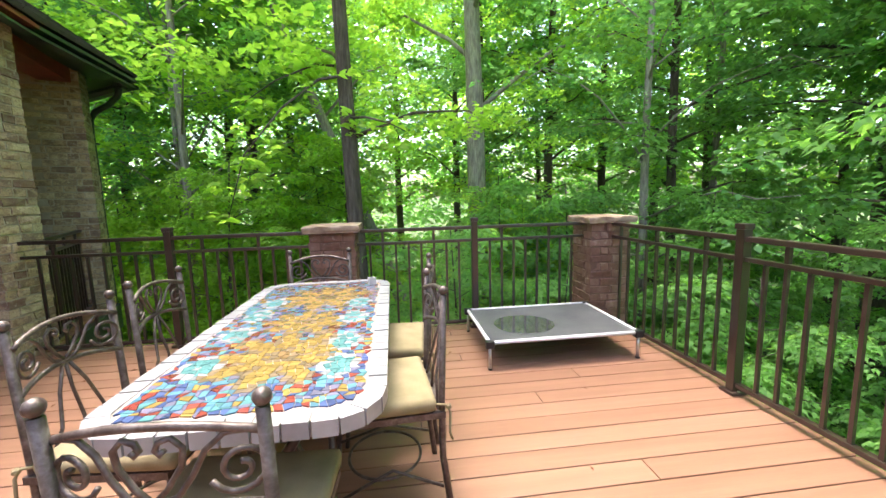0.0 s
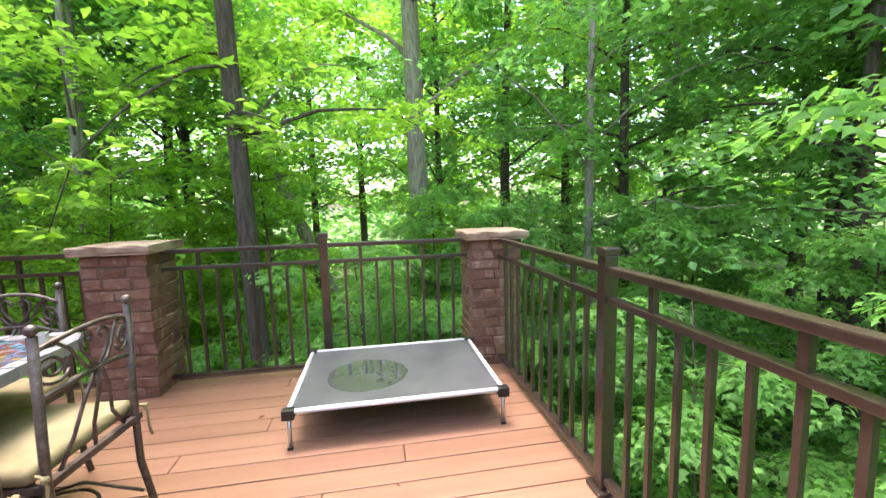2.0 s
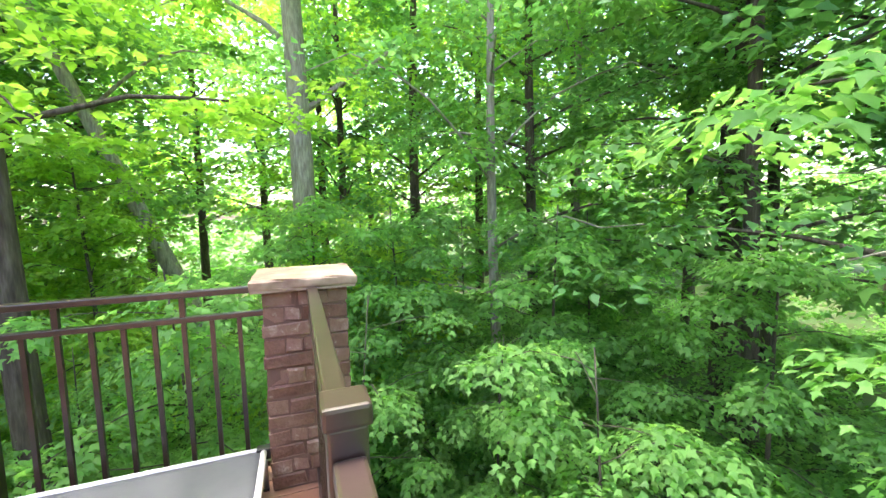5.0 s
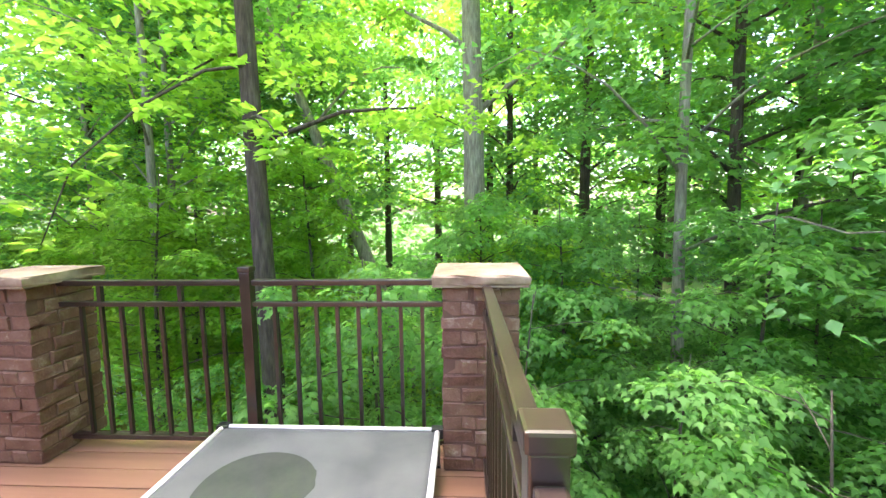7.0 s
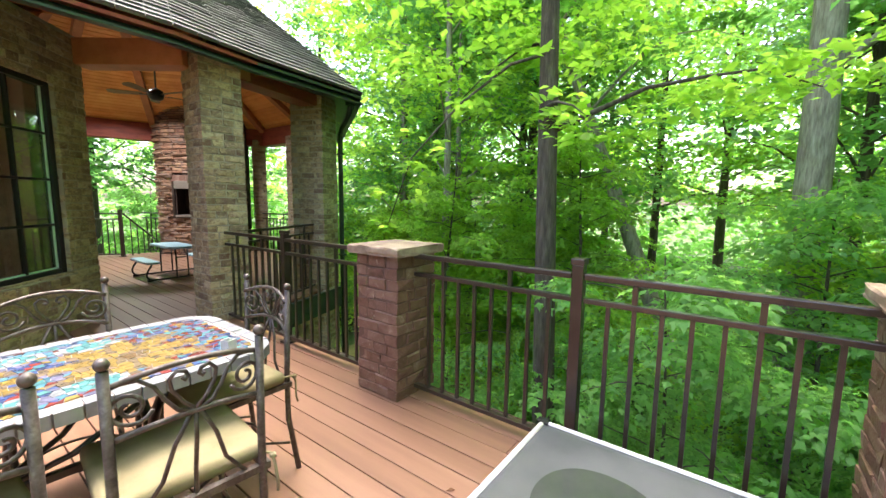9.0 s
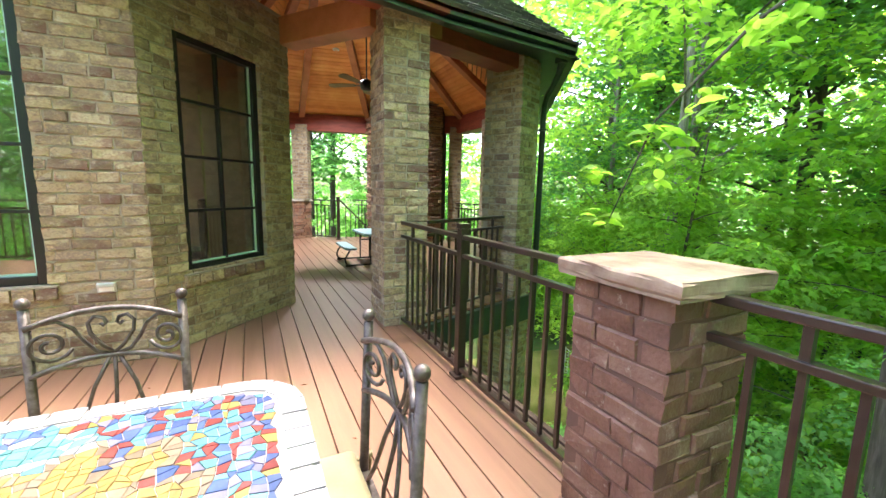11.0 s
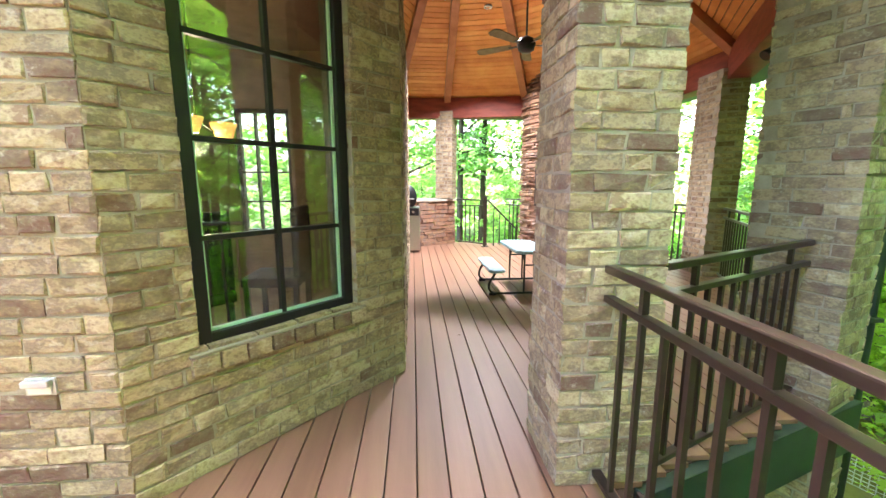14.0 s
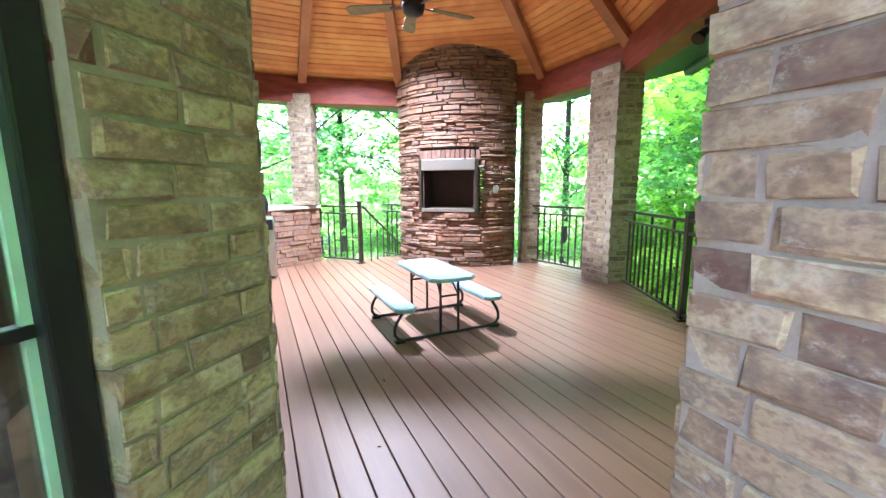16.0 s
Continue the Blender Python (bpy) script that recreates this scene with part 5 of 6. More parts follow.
def mosaic_table():
    cx, cy = (TX0 + TX1) / 2, (TY0 + TY1) / 2
    root = empty("mosaic_table", pose(cx, cy, 0))
    tagged(root, "dining table with a colourful glazed mosaic top and iron base", "table")
    bm = bmesh.new()
    prism(bm, table_outline(0.012), TZ - 0.042, TZ - 0.004)
    top = part("tabletop", bm, "grout", root)
    outer, inner = along(table_outline(0.0), 0.062), table_outline(0.062)
    n = len(outer)
    for i in range(n):
        a, b = outer[i], outer[(i + 1) % n]
        d = (b - a)
        ins = Vector((-d.y, d.x, 0)).normalized()
        g = d.normalized() * 0.003
        a, b = a + g, b - g
        q = [a, b, b + ins * 0.05, a + ins * 0.05]
        bb = bmesh.new()
        prism(bb, [(p.x, p.y) for p in q], TZ - 0.04, TZ - 0.0009 * (i % 3))
        part("border_tile", bb, "ivory", top)
    r = random.Random(31)
    raws = {k: ([], []) for k in MOSAIC}
    cell = 0.02
    nx, ny = int(0.62 / cell) + 1, int(1.4 / cell) + 1
    jit = [[(r.uniform(-0.45, 0.45) * cell, r.uniform(-0.45, 0.45) * cell) for _ in range(ny + 1)] for _ in range(nx + 1)]

    def node(i, j):
        return Vector((-nx * cell / 2 + i * cell + jit[i][j][0], -ny * cell / 2 + j * cell + jit[i][j][1], 0))

    hx, hy, rc = (TX1 - TX0) / 2 - 0.056, (TY1 - TY0) / 2 - 0.056, 0.08
    for i in range(nx):
        for j in range(ny):
            q = [node(i, j), node(i + 1, j), node(i + 1, j + 1), node(i, j + 1)]
            c = sum(q, Vector()) / 4
            ex, ey = max(0, abs(c.x) - hx + rc), max(0, abs(c.y) - hy + rc)
            if abs(c.x) > hx - 0.008 or abs(c.y) > hy - 0.008 or math.hypot(ex, ey) > rc - 0.008:
                continue
            raw = raws[mosaic_colour(c.x, c.y, r)]
            k = len(raw[0])
            h = TZ - 0.001 + r.uniform(0, 0.0015)
            for p in q:
                s = c.lerp(p, 0.9)
                raw[0].append((s.x, s.y, h))
            for p in q:
                s = c.lerp(p, 0.93)
                raw[0].append((s.x, s.y, TZ - 0.006))
            raw[1].append((k, k + 1, k + 2, k + 3))
            for s in range(4):
                raw[1].append((k + s, k + 4 + s, k + 4 + (s + 1) % 4, k + (s + 1) % 4))
    for key, raw in raws.items():
        if raw[0]:
            raw_object("mosaic_tiles", raw, key, top)
    # iron base: two crossed ends, side rings, stretcher
    for sy in (-0.42, 0.42):
        for sx in (-1, 1):
            bm = bmesh.new()
            tube(bm, [(sx * 0.25, sy, 0.01), (sx * 0.2, sy, 0.08), (sx * 0.05, sy, 0.3), (-sx * 0.08, sy, 0.5), (-sx * 0.22, sy, 0.655)], 0.017, 8)
            part("leg", bm, "bronze", root)
        bm = bmesh.new()
        tube(bm, [(0.07 * math.cos(a), sy + 0.012, 0.38 + 0.07 * math.sin(a)) for a in [2 * math.pi * k / 20 for k in range(21)]], 0.008, 6)
        part("ring", bm, "bronze", root)
        part("apron", boxed(-0.24, 0.24, sy - 0.016, sy + 0.016, 0.63, 0.658, 0.004), "bronze", root)
    for z, w in ((0.36, 0.013), (0.64, 0.012)):
        part("stretcher", boxed(-w, w, -0.42, 0.42, z - w, z + w, 0.003), "bronze", root)
    for sx in (-0.2, 0.2):
        bm = bmesh.new()
        tube(bm, [(sx, -0.42, 0.64), (sx * 0.4, -0.2, 0.45), (0, 0, 0.37), (sx * 0.4, 0.2, 0.45), (sx, 0.42, 0.64)], 0.01, 6)
        part("brace", bm, "bronze", root)


mosaic_table()
holder = empty("candle_holder", pose(-0.03, 1.93, TZ + 0.001, 0, 0, 20))
tagged(holder, "small square glass candle holder on the mosaic table", "candle holder")
bm = bmesh.new()
for b in ((-0.018, 0.018, -0.018, -0.014, 0.004, 0.04), (-0.018, 0.018, 0.014, 0.018, 0.004, 0.04), (-0.018, -0.014, -0.014, 0.014, 0.004, 0.04),
          (0.014, 0.018, -0.014, 0.014, 0.004, 0.04), (-0.018, 0.018, -0.018, 0.018, 0, 0.004)):
    box(bm, *b)
part("cup", bm, "silver", holder)


def spiral(cx, cz, r0, turns, a0, sgn, y, n=26):
    pts = []
    for i in range(n):
        t = i / (n - 1)
        a = a0 + sgn * 2 * math.pi * turns * t
        r = r0 * (1 - 0.82 * t)
        pts.append((cx + r * math.cos(a), y, cz + r * math.sin(a)))
    return pts


def iron_chair():
    """Faces +y; its back stands at y = -0.2."""
    root = empty("dining_chair")
    tagged(root, "wrought iron dining chair with scrolled back and khaki cushion", "chair", "chairs round the mosaic table")
    by = -0.2
    bow = lambda x: by - 0.035 * (1 - (x / 0.178) ** 2)
    for sx in (-1, 1):
        bm = bmesh.new()
        tube(bm, [(sx * 0.2, by - 0.03, 0.0), (sx * 0.178, by, 0.25), (sx * 0.178, by, 0.45), (sx * 0.178, by - 0.015, 0.84)], 0.0125, 8)
        p = part("back_post", bm, "iron", root, smooth=True)
        bm = bmesh.new()
        bmesh.ops.create_uvsphere(bm, u_segments=10, v_segments=7, radius=0.0165, matrix=Matrix.Translation((sx * 0.178, by - 0.015, 0.857)))
        part("finial", bm, "iron", p, smooth=True)
        bm = bmesh.new()
        tube(bm, [(sx * 0.2, 0.2, 0.0), (sx * 0.178, 0.185, 0.2), (sx * 0.178, 0.18, 0.42)], 0.011, 8)
        part("front_leg", bm, "iron", root, smooth=True)
        bm = bmesh.new()
        tube(bm, [(sx * 0.1782, by, 0.13), (sx * 0.15, -0.02, 0.2), (sx * 0.1782, 0.186, 0.13)], 0.006, 6)
        part("side_stretcher", bm, "iron", root)
    xs = [-0.178 + 0.356 * i / 12 for i in range(13)]
    for nm, z, up, r in (("top_rail", 0.79, 0.035, 0.008), ("lower_rail", 0.655, 0.03, 0.008)):
        bm = bmesh.new()
        tube(bm, [(x, bow(x), z + up * (1 - (x / 0.178) ** 2)) for x in xs], r, 8)
        part(nm, bm, "iron", root, smooth=True)
    # heart and scrolls
    for sx in (-1, 1):
        bm = bmesh.new()
        pts = [(0, bow(0), 0.69), (sx * 0.025, bow(0.03), 0.715), (sx * 0.05, bow(0.05), 0.755), (sx * 0.054, bow(0.05), 0.785), (sx * 0.038, bow(0.04), 0.803),
               (sx * 0.018, bow(0.02), 0.797), (sx * 0.012, bow(0.02), 0.783), (sx * 0.02, bow(0.02), 0.775), (sx * 0.026, bow(0.02), 0.783)]
        tube(bm, pts, 0.0055, 6)
        part("heart_scroll", bm, "iron", root, smooth=True)
        bm = bmesh.new()
        sp = spiral(sx * 0.135, 0.735, 0.048, 1.7, radians(200 if sx > 0 else -20), sx, 0)
        tube(bm, [(x, bow(x), z) for x, _, z in sp], 0.0055, 6)
        part("spiral_scroll", bm, "iron", root, smooth=True)
        bm = bmesh.new()
        tube(bm, [(sx * x, bow(x), z) for x, z in ((0.012, 0.69), (0.04, 0.70), (0.065, 0.735), (0.085, 0.775), (0.115, 0.8), (0.15, 0.798))], 0.0055, 6)
        part("s_scroll", bm, "iron", root, smooth=True)
    for x0, x1 in ((0.0, 0.0), (-0.01, -0.13), (0.01, 0.13)):
        bm = bmesh.new()
        mid = (x0 + x1) / 2
        tube(bm, [(x0, bow(x0), 0.684), (mid * 0.7, bow(mid) + 0.01, 0.6), (mid * 1.1, by + 0.0, 0.5), (x1, by + 0.005, 0.425)], 0.006, 6)
        part("spindle", bm, "iron", root, smooth=True)
    bm = bmesh.new()
    for b in ((-0.2, 0.2, by - 0.01, by + 0.01, 0.405, 0.427), (-0.2, 0.2, 0.17, 0.19, 0.405, 0.427), (-0.2, -0.18, by + 0.01, 0.17, 0.405, 0.427), (0.18, 0.2, by + 0.01, 0.17, 0.405, 0.427)):
        box(bm, *b)
    part("seat_frame", bm, "iron", root)
    bm = bmesh.new()
    box(bm, -0.205, 0.205, by + 0.02, 0.215, 0.43, 0.478, 0.02)
    bmesh.ops.subdivide_edges(bm, edges=[e for e in bm.edges if e.calc_length() > 0.2], cuts=6, use_grid_fill=True)
    for v in bm.verts:
        if v.co.z > 0.46:
            v.co.z += 0.014 * max(0, 1 - (v.co.x / 0.2) ** 2) * max(0, 1 - (v.co.y / 0.2) ** 2) + 0.003 * noise.noise(v.co * 12)
    cu = part("cushion", bm, "cushion", root, "faded khaki fabric seat cushion", smooth=True)
    for sx in (-1, 1):
        bm = bmesh.new()
        tube(bm, [(sx * 0.18, by + 0.03, 0.45), (sx * 0.2, by - 0.01, 0.455), (sx * 0.205, by - 0.025, 0.43), (sx * 0.215, by - 0.02, 0.36), (sx * 0.21, by - 0.03, 0.33)], 0.005, 5)
        bmesh.ops.create_icosphere(bm, subdivisions=1, radius=0.012, matrix=Matrix.Translation((sx * 0.203, by - 0.02, 0.45)))
        part("tie", bm, "cushion", cu)
    bm = bmesh.new()
    tube(bm, [(0.15 * math.cos(a), 0.14 * math.sin(a), 0.17) for a in [2 * math.pi * k / 28 for k in range(29)]], 0.006, 6)
    part("ring_stretcher", bm, "iron", root)
    return root


chair = iron_chair()
chair.matrix_world = pose(0.055, 1.72, 0, 0, 0, 85)
for x, y, rz in ((0.03, 1.215, 94), (-0.725, 1.07, -96), (-0.74, 1.61, -92), (-0.36, 2.04, 180), (-0.29, 0.615, -4)):
    copy_thing(chair, pose(x, y, 0, 0, 0, rz))

# raised pet cot
M["mesh_fabric"] = ramp_material("grey_mesh_fabric", [(0.04, 0.044, 0.048), (0.065, 0.069, 0.073), (0.085, 0.089, 0.093)], scale=5, rough=0.48, bump=0.25, bump_scale=500, spec=0.4)
M["alu"] = ramp_material("white_tube", [(0.48, 0.48, 0.5), (0.58, 0.58, 0.6), (0.65, 0.65, 0.67)], scale=10, rough=0.35, bump=0.03)
M["wet"] = plain("wet_fabric", (0.045, 0.05, 0.045), 0.03, bump=0.0)


def pet_cot():
    x0, x1, y0, y1, z = 0.71, 1.782, 2.243, 3.03, 0.19
    root = empty("raised_pet_cot", pose((x0 + x1) / 2, (y0 + y1) / 2, 0))
    tagged(root, "raised grey mesh pet cot with white frame and rain puddle", "pet cot")
    hx, hy = (x1 - x0) / 2, (y1 - y0) / 2
    for a, b in (((-hx, -hy), (hx, -hy)), ((hx, -hy), (hx, hy)), ((hx, hy), (-hx, hy)), ((-hx, hy), (-hx, -hy))):
        bm = bmesh.new()
        tube(bm, [(*a, z), (*b, z)], 0.0135, 10)
        part("frame_tube", bm, "alu", root, smooth=True)
    for sx in (-1, 1):
        for sy in (-1, 1):
            part("corner_block", boxed(sx * hx - 0.03, sx * hx + 0.03, sy * hy - 0.024, sy * hy + 0.024, z - 0.035, z + 0.016, 0.008), "black", root, "black plastic corner block")
            bm = bmesh.new()
            tube(bm, [(sx * hx, sy * hy, z - 0.03), (sx * hx, sy * hy, 0.008)], 0.011, 8)
            leg = part("leg", bm, "steel", root, smooth=True)
            part("foot", boxed(sx * hx - 0.013, sx * hx + 0.013, sy * hy - 0.013, sy * hy + 0.013, 0, 0.012, 0.003), "black", leg)
    bm = bmesh.new()
    bmesh.ops.create_grid(bm, x_segments=34, y_segments=26, size=1)

    def sag(u, v):
        return z + 0.004 - 0.022 * (1 - u * u) * (1 - v * v) - 0.02 * max(0, 1 - ((u + 0.42) / 0.55) ** 2 - (v / 0.8) ** 2)

    for q in bm.verts:
        u, v = q.co.x, q.co.y
        q.co = Vector((u * (hx - 0.008), v * (hy - 0.008), sag(u, v)))
    ret = bmesh.ops.extrude_face_region(bm, geom=bm.faces[:])
    for q in [g for g in ret["geom"] if isinstance(g, bmesh.types.BMVert)]:
        q.co.z -= 0.003
    bmesh.ops.recalc_face_normals(bm, faces=bm.faces)
    part("fabric", bm, "mesh_fabric", root, "taut grey mesh fabric", smooth=True)
    bm = bmesh.new()
    n = 40
    mid = bm.verts.new((-0.47 * hx, 0.03, sag(-0.42, 0) + 0.016))
    ring = []
    for k in range(n):
        a = 2 * math.pi * k / n
        rr = 1 + 0.06 * math.sin(3 * a + 1)
        ring.append(bm.verts.new((max(-hx + 0.03, -0.5 * hx + 0.36 * rr * math.cos(a)), min(hy - 0.03, 0.04 + 0.36 * rr * math.sin(a)), mid.co.z)))
    for k in range(n):
        bm.faces.new((mid, ring[k], ring[(k + 1) % n]))
    part("puddle", bm, "wet", root, "shallow puddle of rain water")


pet_cot()

# ---- pavilion things ----


def picnic_table():
    root = empty("picnic_table", pose(-5.88, 3.72, 0))
    tagged(root, "folding picnic table with pale blue tops and black tube legs", "picnic table")

    def slab(nm, x0, x1, y0, y1, z, chamfer, sx=0.05):
        bm = bmesh.new()
        pts = [(x0 + chamfer, y0), (x1 - chamfer, y0), (x1, y0 + chamfer), (x1, y1 - chamfer), (x1 - chamfer, y1), (x0 + chamfer, y1), (x0, y1 - chamfer), (x0, y0 + chamfer)]
        prism(bm, pts, z - 0.028, z)
        bmesh.ops.bevel(bm, geom=[e for e in bm.edges if e.verts[0].co.z > z - 0.001 and e.verts[1].co.z > z - 0.001], offset=0.008, segments=2, affect="EDGES")
        part(nm, bm, "blueish", root, "pale blue moulded plastic " + nm)

    slab("tabletop", -0.46, 0.46, -0.2, 0.2, 0.5, 0.07)
    slab("bench", -0.42, 0.42, -0.48, -0.3, 0.29, 0.05)
    slab("bench", -0.42, 0.42, 0.3, 0.48, 0.29, 0.05)
    for x in (-0.33, 0.33):
        bm = bmesh.new()
        tube(bm, [(x, -0.4, 0.262), (x, -0.415, 0.22), (x, -0.45, 0.17), (x, -0.47, 0.12), (x, -0.47, 0.07), (x, -0.445, 0.035), (x, -0.4, 0.018), (x, 0.4, 0.018), (x, 0.445, 0.035), (x, 0.47, 0.07), (x, 0.47, 0.12), (x, 0.45, 0.17), (x, 0.415, 0.22), (x, 0.4, 0.262)], 0.0135, 8)
        lg = part("leg_frame", bm, "black", root, "bent black steel tube", smooth=True)
        for y in (-0.43, 0.43):
            part("foot", boxed(x - 0.025, x + 0.025, y - 0.04, y + 0.04, 0, 0.03, 0.008), "black", lg)
        for y in (-0.08, 0.08):
            bm = bmesh.new()
            tube(bm, [(x, y, 0.02), (x, y, 0.474)], 0.0115, 8)
            part("upright", bm, "black", root, smooth=True)
        for y in (-1, 1):
            bm = bmesh.new()
            tube(bm, [(x, y * 0.08, 0.33), (x * 0.6, y * 0.06, 0.472)], 0.008, 6)
            part("brace", bm, "black", root)
        bm = bmesh.new()
        tube(bm, [(x, -0.08, 0.33), (x, 0.08, 0.33)], 0.009, 6)
        part("crossbar", bm, "black", root)


picnic_table()


def on_ceiling(x, y):
    """Height of the plank ceiling's underside over a point of the pavilion."""
    best = None
    p = Vector((x, y))
    ap = Vector(APEX[:2])
    for i in range(len(RIM)):
        a, b = Vector(RIM[i]), Vector(RIM[(i + 1) % len(RIM)])
        den = (a - ap).cross(b - ap)
        u = (p - ap).cross(b - ap) / den
        v = (a - ap).cross(p - ap) / den
        if u >= -1e-6 and v >= -1e-6:
            best = APEX[2] + (u + v) * (BEAM1 - 0.02 - APEX[2])
    return best if best else BEAM1


def ceiling_fan():
    fx, fy, fz = -6.74, 3.91, 2.98
    root = empty("ceiling_fan", pose(fx, fy, fz))
    tagged(root, "dark bronze ceiling fan with wooden blades hanging from the pine ceiling", "ceiling fan")
    bm = bmesh.new()
    tube(bm, [(0, 0, 0.08), (0, 0, on_ceiling(fx, fy) - fz + 0.01)], 0.014, 8)
    part("downrod", bm, "bronze", root)
    bm = bmesh.new()
    tube(bm, [(0, 0, -0.1), (0, 0, -0.07), (0, 0, 0.0), (0, 0, 0.06), (0, 0, 0.1)], lambda t: (0.05, 0.1, 0.12, 0.1, 0.03)[min(4, int(t * 4 + 0.5))], 18)
    part("motor_housing", bm, "black", root, smooth=True)
    for k in range(5):
        m = Matrix.Rotation(radians(72 * k + 20), 4, "Z") @ Matrix.Rotation(radians(11), 4, "X")
        bm = bmesh.new()
        pts = [(0.2, -0.05), (0.62, -0.075), (0.68, -0.05), (0.69, 0.0), (0.68, 0.05), (0.62, 0.075), (0.2, 0.05)]
        prism(bm, pts, -0.005, 0.005)
        bmesh.ops.transform(bm, matrix=m, verts=bm.verts)
        b = part("blade", bm, "cushion", root, "weathered tan blade")
        part("blade_iron", boxed(0.09, 0.24, -0.02, 0.02, -0.014, -0.006, 0.003, m), "bronze", b)


ceiling_fan()


def grill():
    root = empty("gas_grill", pose(-8.65, 2.25, 0))
    tagged(root, "stainless steel gas grill with a black hood", "grill")
    part("cabinet", boxed(-0.3, 0.3, -0.3, 0.3, 0.04, 0.8, 0.01), "steel", root)
    bm = bmesh.new()
    tube(bm, [(-0.31, 0, 0.98), (0.31, 0, 0.98)], 0.25, 20)
    for v in bm.verts:
        v.co.z = max(v.co.z, 0.815)
    part("hood", bm, "black", root, "black rounded hood", smooth=True)
    part("control_panel", boxed(0.3, 0.33, -0.28, 0.28, 0.66, 0.79, 0.006), "black", root)
    for y in (-0.18, 0, 0.18):
        bm = bmesh.new()
        tube(bm, [(0.33, y, 0.725), (0.36, y, 0.725)], 0.022, 12)
        part("knob", bm, "steel", root)
    bm = bmesh.new()
    tube(bm, [(0.27, -0.2, 0.95), (0.31, -0.2, 0.95), (0.31, 0.2, 0.95), (0.27, 0.2, 0.95)], 0.011, 8)
    part("handle", bm, "steel", root)


grill()


def step_light():
    root = empty("wall_light", pose(WALL_X - 0.004, 1.135, 0.515))
    tagged(root, "small silver louvred step light set in the brick wall", "wall light")
    part("plate", boxed(0.0, 0.016, -0.05, 0.05, -0.032, 0.032, 0.004), "silver", root)
    part("hood", boxed(0.016, 0.04, -0.045, 0.045, 0.006, 0.03, 0.005), "silver", root)
    part("lens", boxed(0.016, 0.022, -0.038, 0.038, -0.024, 0.005, 0.002), "white", root)


step_light()


def ceiling_round(name, label, x, y, r, ring, inner):
    root = empty(name, pose(x, y, on_ceiling(x, y) - 0.012))
    tagged(root, label, "ceiling light" if "light" in name else "speaker")
    bm = bmesh.new()
    tube(bm, [(r * math.cos(a), r * math.sin(a), 0) for a in [2 * math.pi * k / 28 for k in range(29)]], 0.014, 6)
    part("ring", bm, ring, root, smooth=True)
    bm = bmesh.new()
    tube(bm, [(0, 0, 0.02), (0, 0, 0.004)], r - 0.006, 24)
    part("face", bm, inner, root)
    if "light" in name:
        lamp = new("lamp", bpy.data.lights.new("recessed_lamp", "AREA"))
        lamp.data.shape, lamp.data.size, lamp.data.energy, lamp.data.color = "DISK", 0.12, LAMP_WATTS, (0.92, 0.97, 1.0)
        lamp.data.spread = radians(120)
        lamp.matrix_world = pose(x, y, on_ceiling(x, y) - 0.03)


LAMP_WATTS = 20.0
ceiling_round("ceiling_speaker", "round white-rimmed speaker in the pine ceiling", -7.5, 2.83, 0.1, "white", "rafter")
ceiling_round("ceiling_light", "small round recessed light in the pine ceiling", -7.55, 3.55, 0.05, "white", "white")


ceiling_round("ceiling_light", "small round recessed light in the pine ceiling", -6.9, 5.0, 0.05, "white", "white")


def floodlight():
    root = empty("floodlight", pose(-4.83, 5.65, 2.462))
    tagged(root, "black twin floodlight under the pavilion beam", "floodlight")
    part("mount", boxed(-0.05, 0.05, -0.05, 0.05, -0.03, 0.012, 0.006), "black", root)
    for s in (-1, 1):
        d = Vector((0.35 * s + 0.3, -0.6, -0.55)).normalized()
        p = Vector((0.06 * s, -0.02, -0.07))
        bm = bmesh.new()
        tube(bm, [p - d * 0.05, p, p + d * 0.06, p + d * 0.09], lambda t: (0.02, 0.035, 0.045, 0.055)[min(3, int(t * 3 + 0.5))], 12)
        h = part("lamp_head", bm, "black", root, smooth=True)
        bm = bmesh.new()
        tube(bm, [p + d * 0.091, p + d * 0.094], 0.048, 14)
        part("lens", bm, "soot", h)


floodlight()

# ---- room behind the window ----


def chandelier():
    root = empty("chandelier", pose(-4.6, 0.8, 1.6))
    tagged(root, "small chandelier with lit amber glass shades indoors", "chandelier")
    bm = bmesh.new()
    tube(bm, [(0, 0, 0.0), (0, 0, 1.0)], 0.01, 6)
    part("rod", bm, "bronze", root)
    for k in range(3):
        a = radians(120 * k + 15)
        c = Vector((0.2 * math.cos(a), 0.2 * math.sin(a), 0.02))
        bm = bmesh.new()
        tube(bm, [(0, 0, 0.1), c * 0.6, c], 0.008, 6)
        arm = part("arm", bm, "bronze", root)
        bm = bmesh.new()
        tube(bm, [c + Vector((0, 0, -0.05)), c + Vector((0, 0, 0.06))], 0.06, 12, taper=0.1)
        part("shade", bm, "lampglow", arm, "lit amber glass shade")


chandelier()
bulb = new("bulb", bpy.data.lights.new("chandelier_bulb", "POINT"))
bulb.data.energy, bulb.data.color, bulb.data.shadow_soft_size = 1.3, (1.0, 0.8, 0.55), 0.08
bulb.matrix_world = pose(-4.6, 0.8, 1.5)


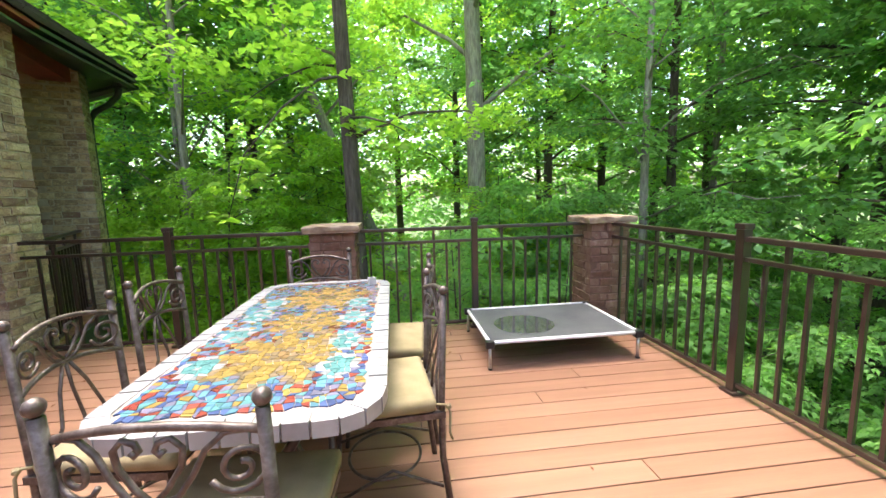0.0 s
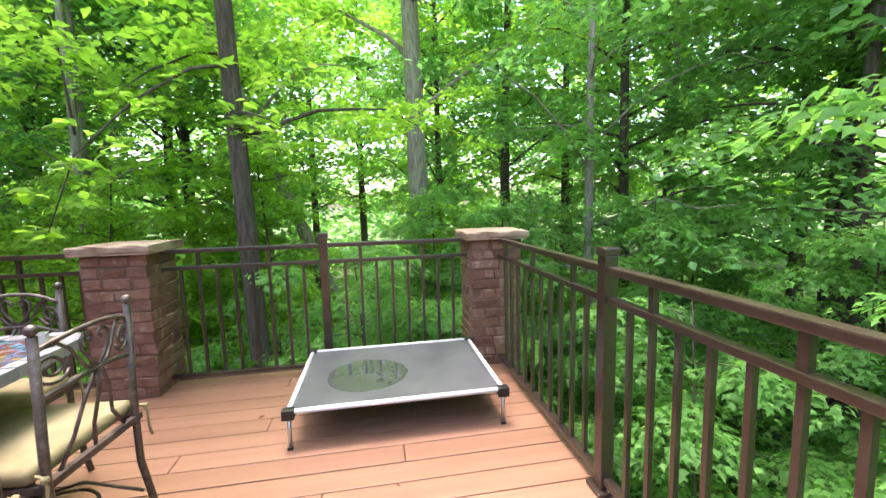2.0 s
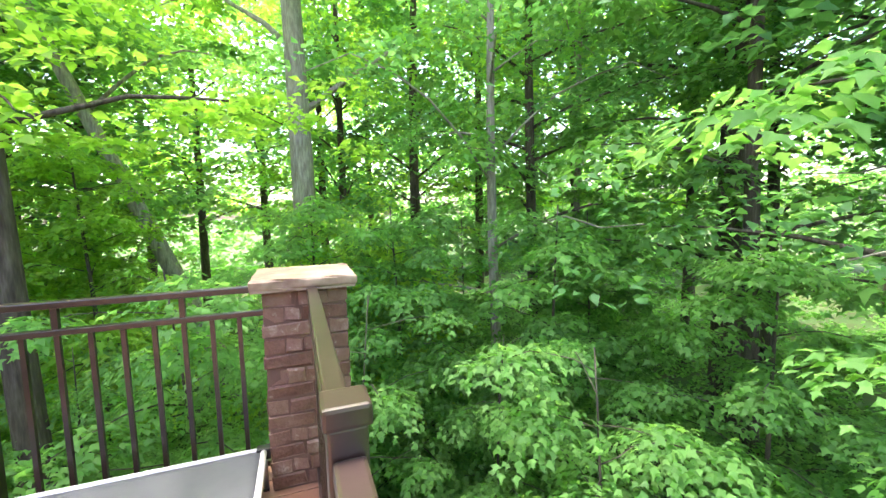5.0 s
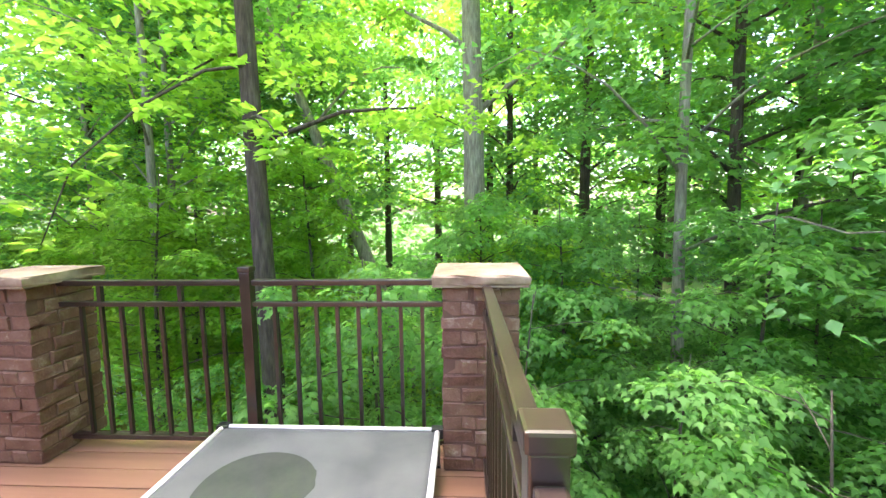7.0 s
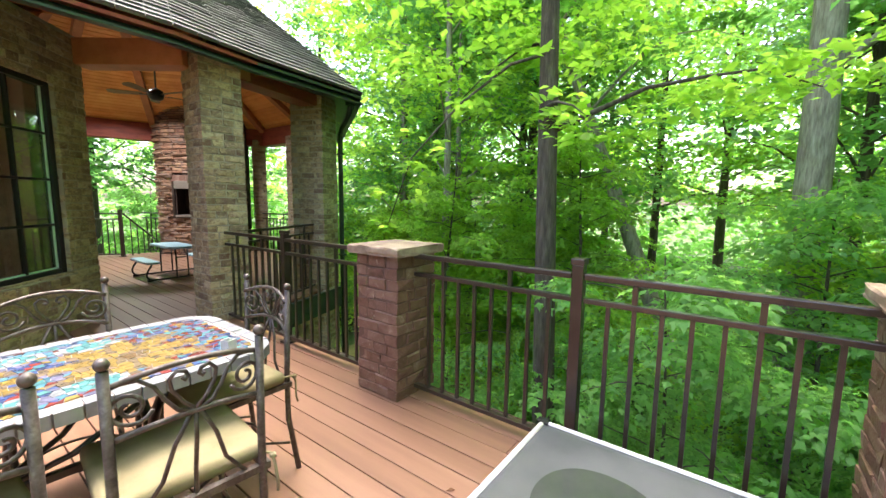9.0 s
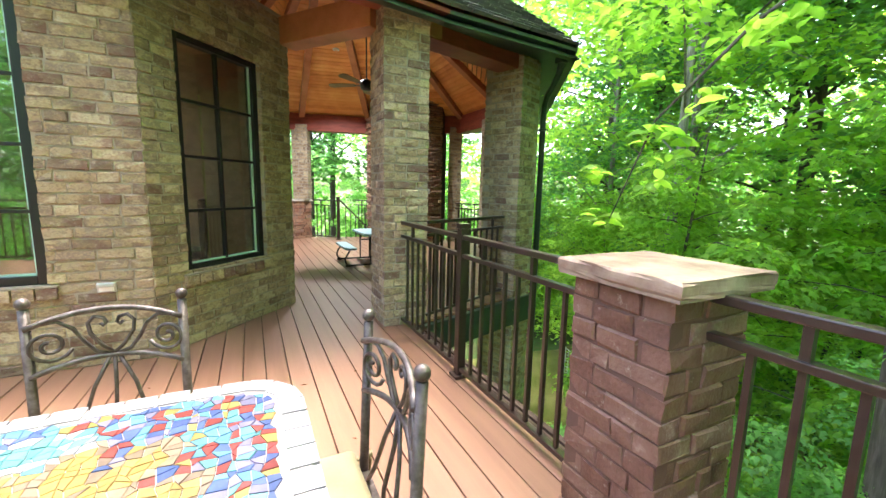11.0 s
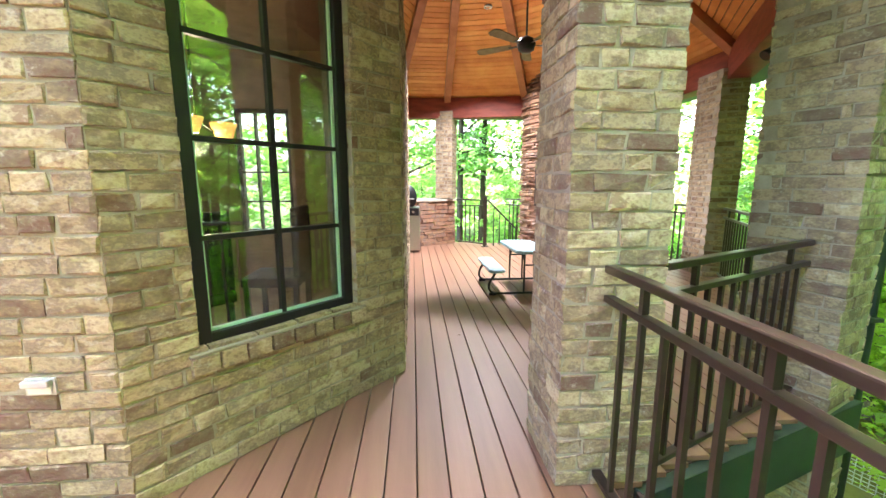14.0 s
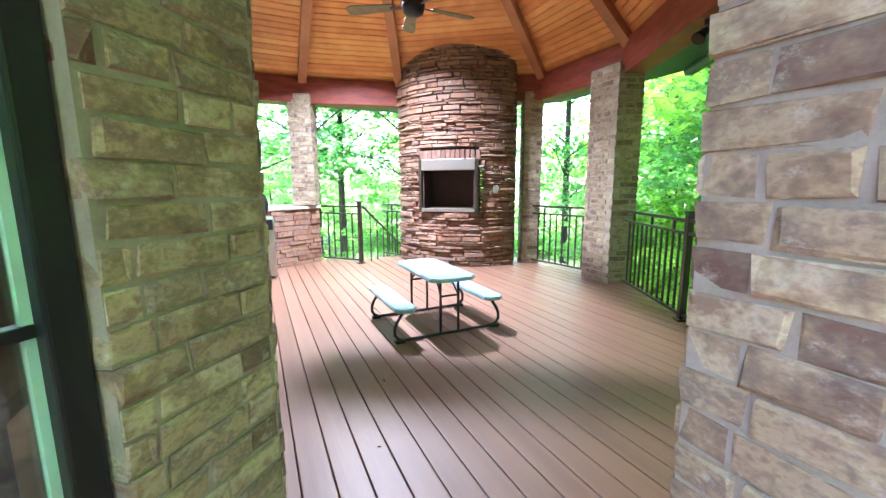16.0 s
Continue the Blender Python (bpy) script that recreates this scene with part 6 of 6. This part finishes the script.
def indoor_chair(x, y, rz):
    root = empty("indoor_chair", pose(x, y, -0.02, 0, 0, rz))
    tagged(root, "dark high-backed dining chair behind the window", "chair", "chairs indoors")
    part("seat", boxed(-0.22, 0.22, -0.22, 0.22, 0.42, 0.5, 0.015), "dark_wood", root)
    part("backrest", boxed(-0.21, 0.21, -0.23, -0.18, 0.5, 1.05, 0.02), "dark_wood", root)
    for sx in (-1, 1):
        for sy in (-1, 1):
            part("leg", boxed(sx * 0.178 - 0.02, sx * 0.178 + 0.02, sy * 0.19 - 0.02, sy * 0.19 + 0.02, 0, 0.42, 0.004), "dark_wood", root)


indoor_chair(-4.1, 0.9, 140)
indoor_chair(-4.7, 1.3, 180)

# ---- below the deck ----
tagged(part("ground_patio", boxed(-9.4, -3.7, 2.3, 6.3, -3.2, -2.72), "deck"), "reddish paved terrace under the pavilion", kind="structure")
bm = bmesh.new()
bmesh.ops.create_grid(bm, x_segments=24, y_segments=24, size=1)
for v in bm.verts:
    x, y = -4.4 + v.co.x * 3.4, 8.0 + v.co.y * 3.0
    e = max(abs(v.co.x), abs(v.co.y))
    v.co = Vector((x + 0.25 * noise.noise(Vector((x, y, 1))), y + 0.25 * noise.noise(Vector((x, y, 4))), ground_height(x, y) + (0.09 if e < 0.95 else -0.12)))
tagged(part("ground_lawn", bm, "lawn", smooth=True), "patchy yellow-green lawn below the deck", kind="structure")


def terrace_table():
    root = empty("terrace_table", pose(-5.15, 5.35, -2.72, 0, 0, -38))
    tagged(root, "low white-rimmed table with a grey top on the terrace", "table")
    part("top", boxed(-0.56, 0.56, -0.34, 0.34, 0.5, 0.515), "blueish", root)
    for b in ((-0.6, 0.6, -0.38, -0.34, 0.48, 0.53), (-0.6, 0.6, 0.34, 0.38, 0.48, 0.53), (-0.6, -0.56, -0.34, 0.34, 0.48, 0.53), (0.56, 0.6, -0.34, 0.34, 0.48, 0.53)):
        part("rim", boxed(*b, 0.008), "white", root)
    for sx in (-1, 1):
        for sy in (-1, 1):
            part("leg", boxed(sx * 0.55 - 0.02, sx * 0.55 + 0.02, sy * 0.33 - 0.02, sy * 0.33 + 0.02, 0, 0.48, 0.004), "white", root)


terrace_table()


def lawn_net():
    root = empty("sport_net", pose(-5.3, 8.6, ground_height(-5.3, 8.6)))
    tagged(root, "low white sagging net standing on the lawn", "net")
    for x in (-0.75, 0.0, 0.75):
        bm = bmesh.new()
        tube(bm, [(x, 0.45 * x, 0.1), (x, 0.45 * x, 0.72)], 0.018, 6)
        part("pole", bm, "white", root)
    bm = bmesh.new()
    n = 22
    for i in range(n + 1):
        x = -0.75 + 1.5 * i / n
        sag = 0.12 * abs(math.sin(math.pi * (i / n) * 2))
        tube(bm, [(x, 0.45 * x, 0.12), (x, 0.45 * x, 0.7 - sag)], 0.006, 4)
    for j in range(9):
        pts = [(-0.75 + 1.5 * i / n, 0.45 * (-0.75 + 1.5 * i / n), 0.12 + (0.58 - 0.12 * abs(math.sin(math.pi * (i / n) * 2))) * j / 8) for i in range(n + 1)]
        tube(bm, pts, 0.006, 4)
    part("netting", bm, "white", root, "white knotted netting")


lawn_net()


# ---- litter on the boards ----
M["dry_leaf"] = plain("dry_leaf", (0.12, 0.05, 0.02), 0.8)


def fallen_leaf(x, y, rz, size):
    bm = bmesh.new()
    pts = [(0, 0, 0.002), (0.35, 0.22, 0.1), (1, 0, 0.03), (0.4, -0.25, 0.12)]
    v = [bm.verts.new(Vector(p) * size) for p in pts]
    bm.faces.new(v[:3])
    bm.faces.new((v[0], v[2], v[3]))
    ret = bmesh.ops.extrude_face_region(bm, geom=bm.faces[:])
    for q in [g for g in ret["geom"] if isinstance(g, bmesh.types.BMVert)]:
        q.co.z += 0.0012
    o = part("fallen_leaf", bm, "dry_leaf")
    o.matrix_world = pose(x, y, 0.001, 0, 0, rz)
    tagged(o, "small curled dry brown leaf on the deck boards", "leaf", "fallen leaves")


litter = random.Random(3)
for x, y in ((-1.95, 2.22), (-2.0, 2.55), (-2.25, 1.42), (-1.8, 2.7), (0.9, 1.2), (1.4, 0.9), (1.2, 1.9), (-1.3, 2.4), (0.5, 2.6), (-5.0, 3.0), (-4.4, 2.8)):
    fallen_leaf(x, y, litter.uniform(0, 360), litter.uniform(0.02, 0.045))
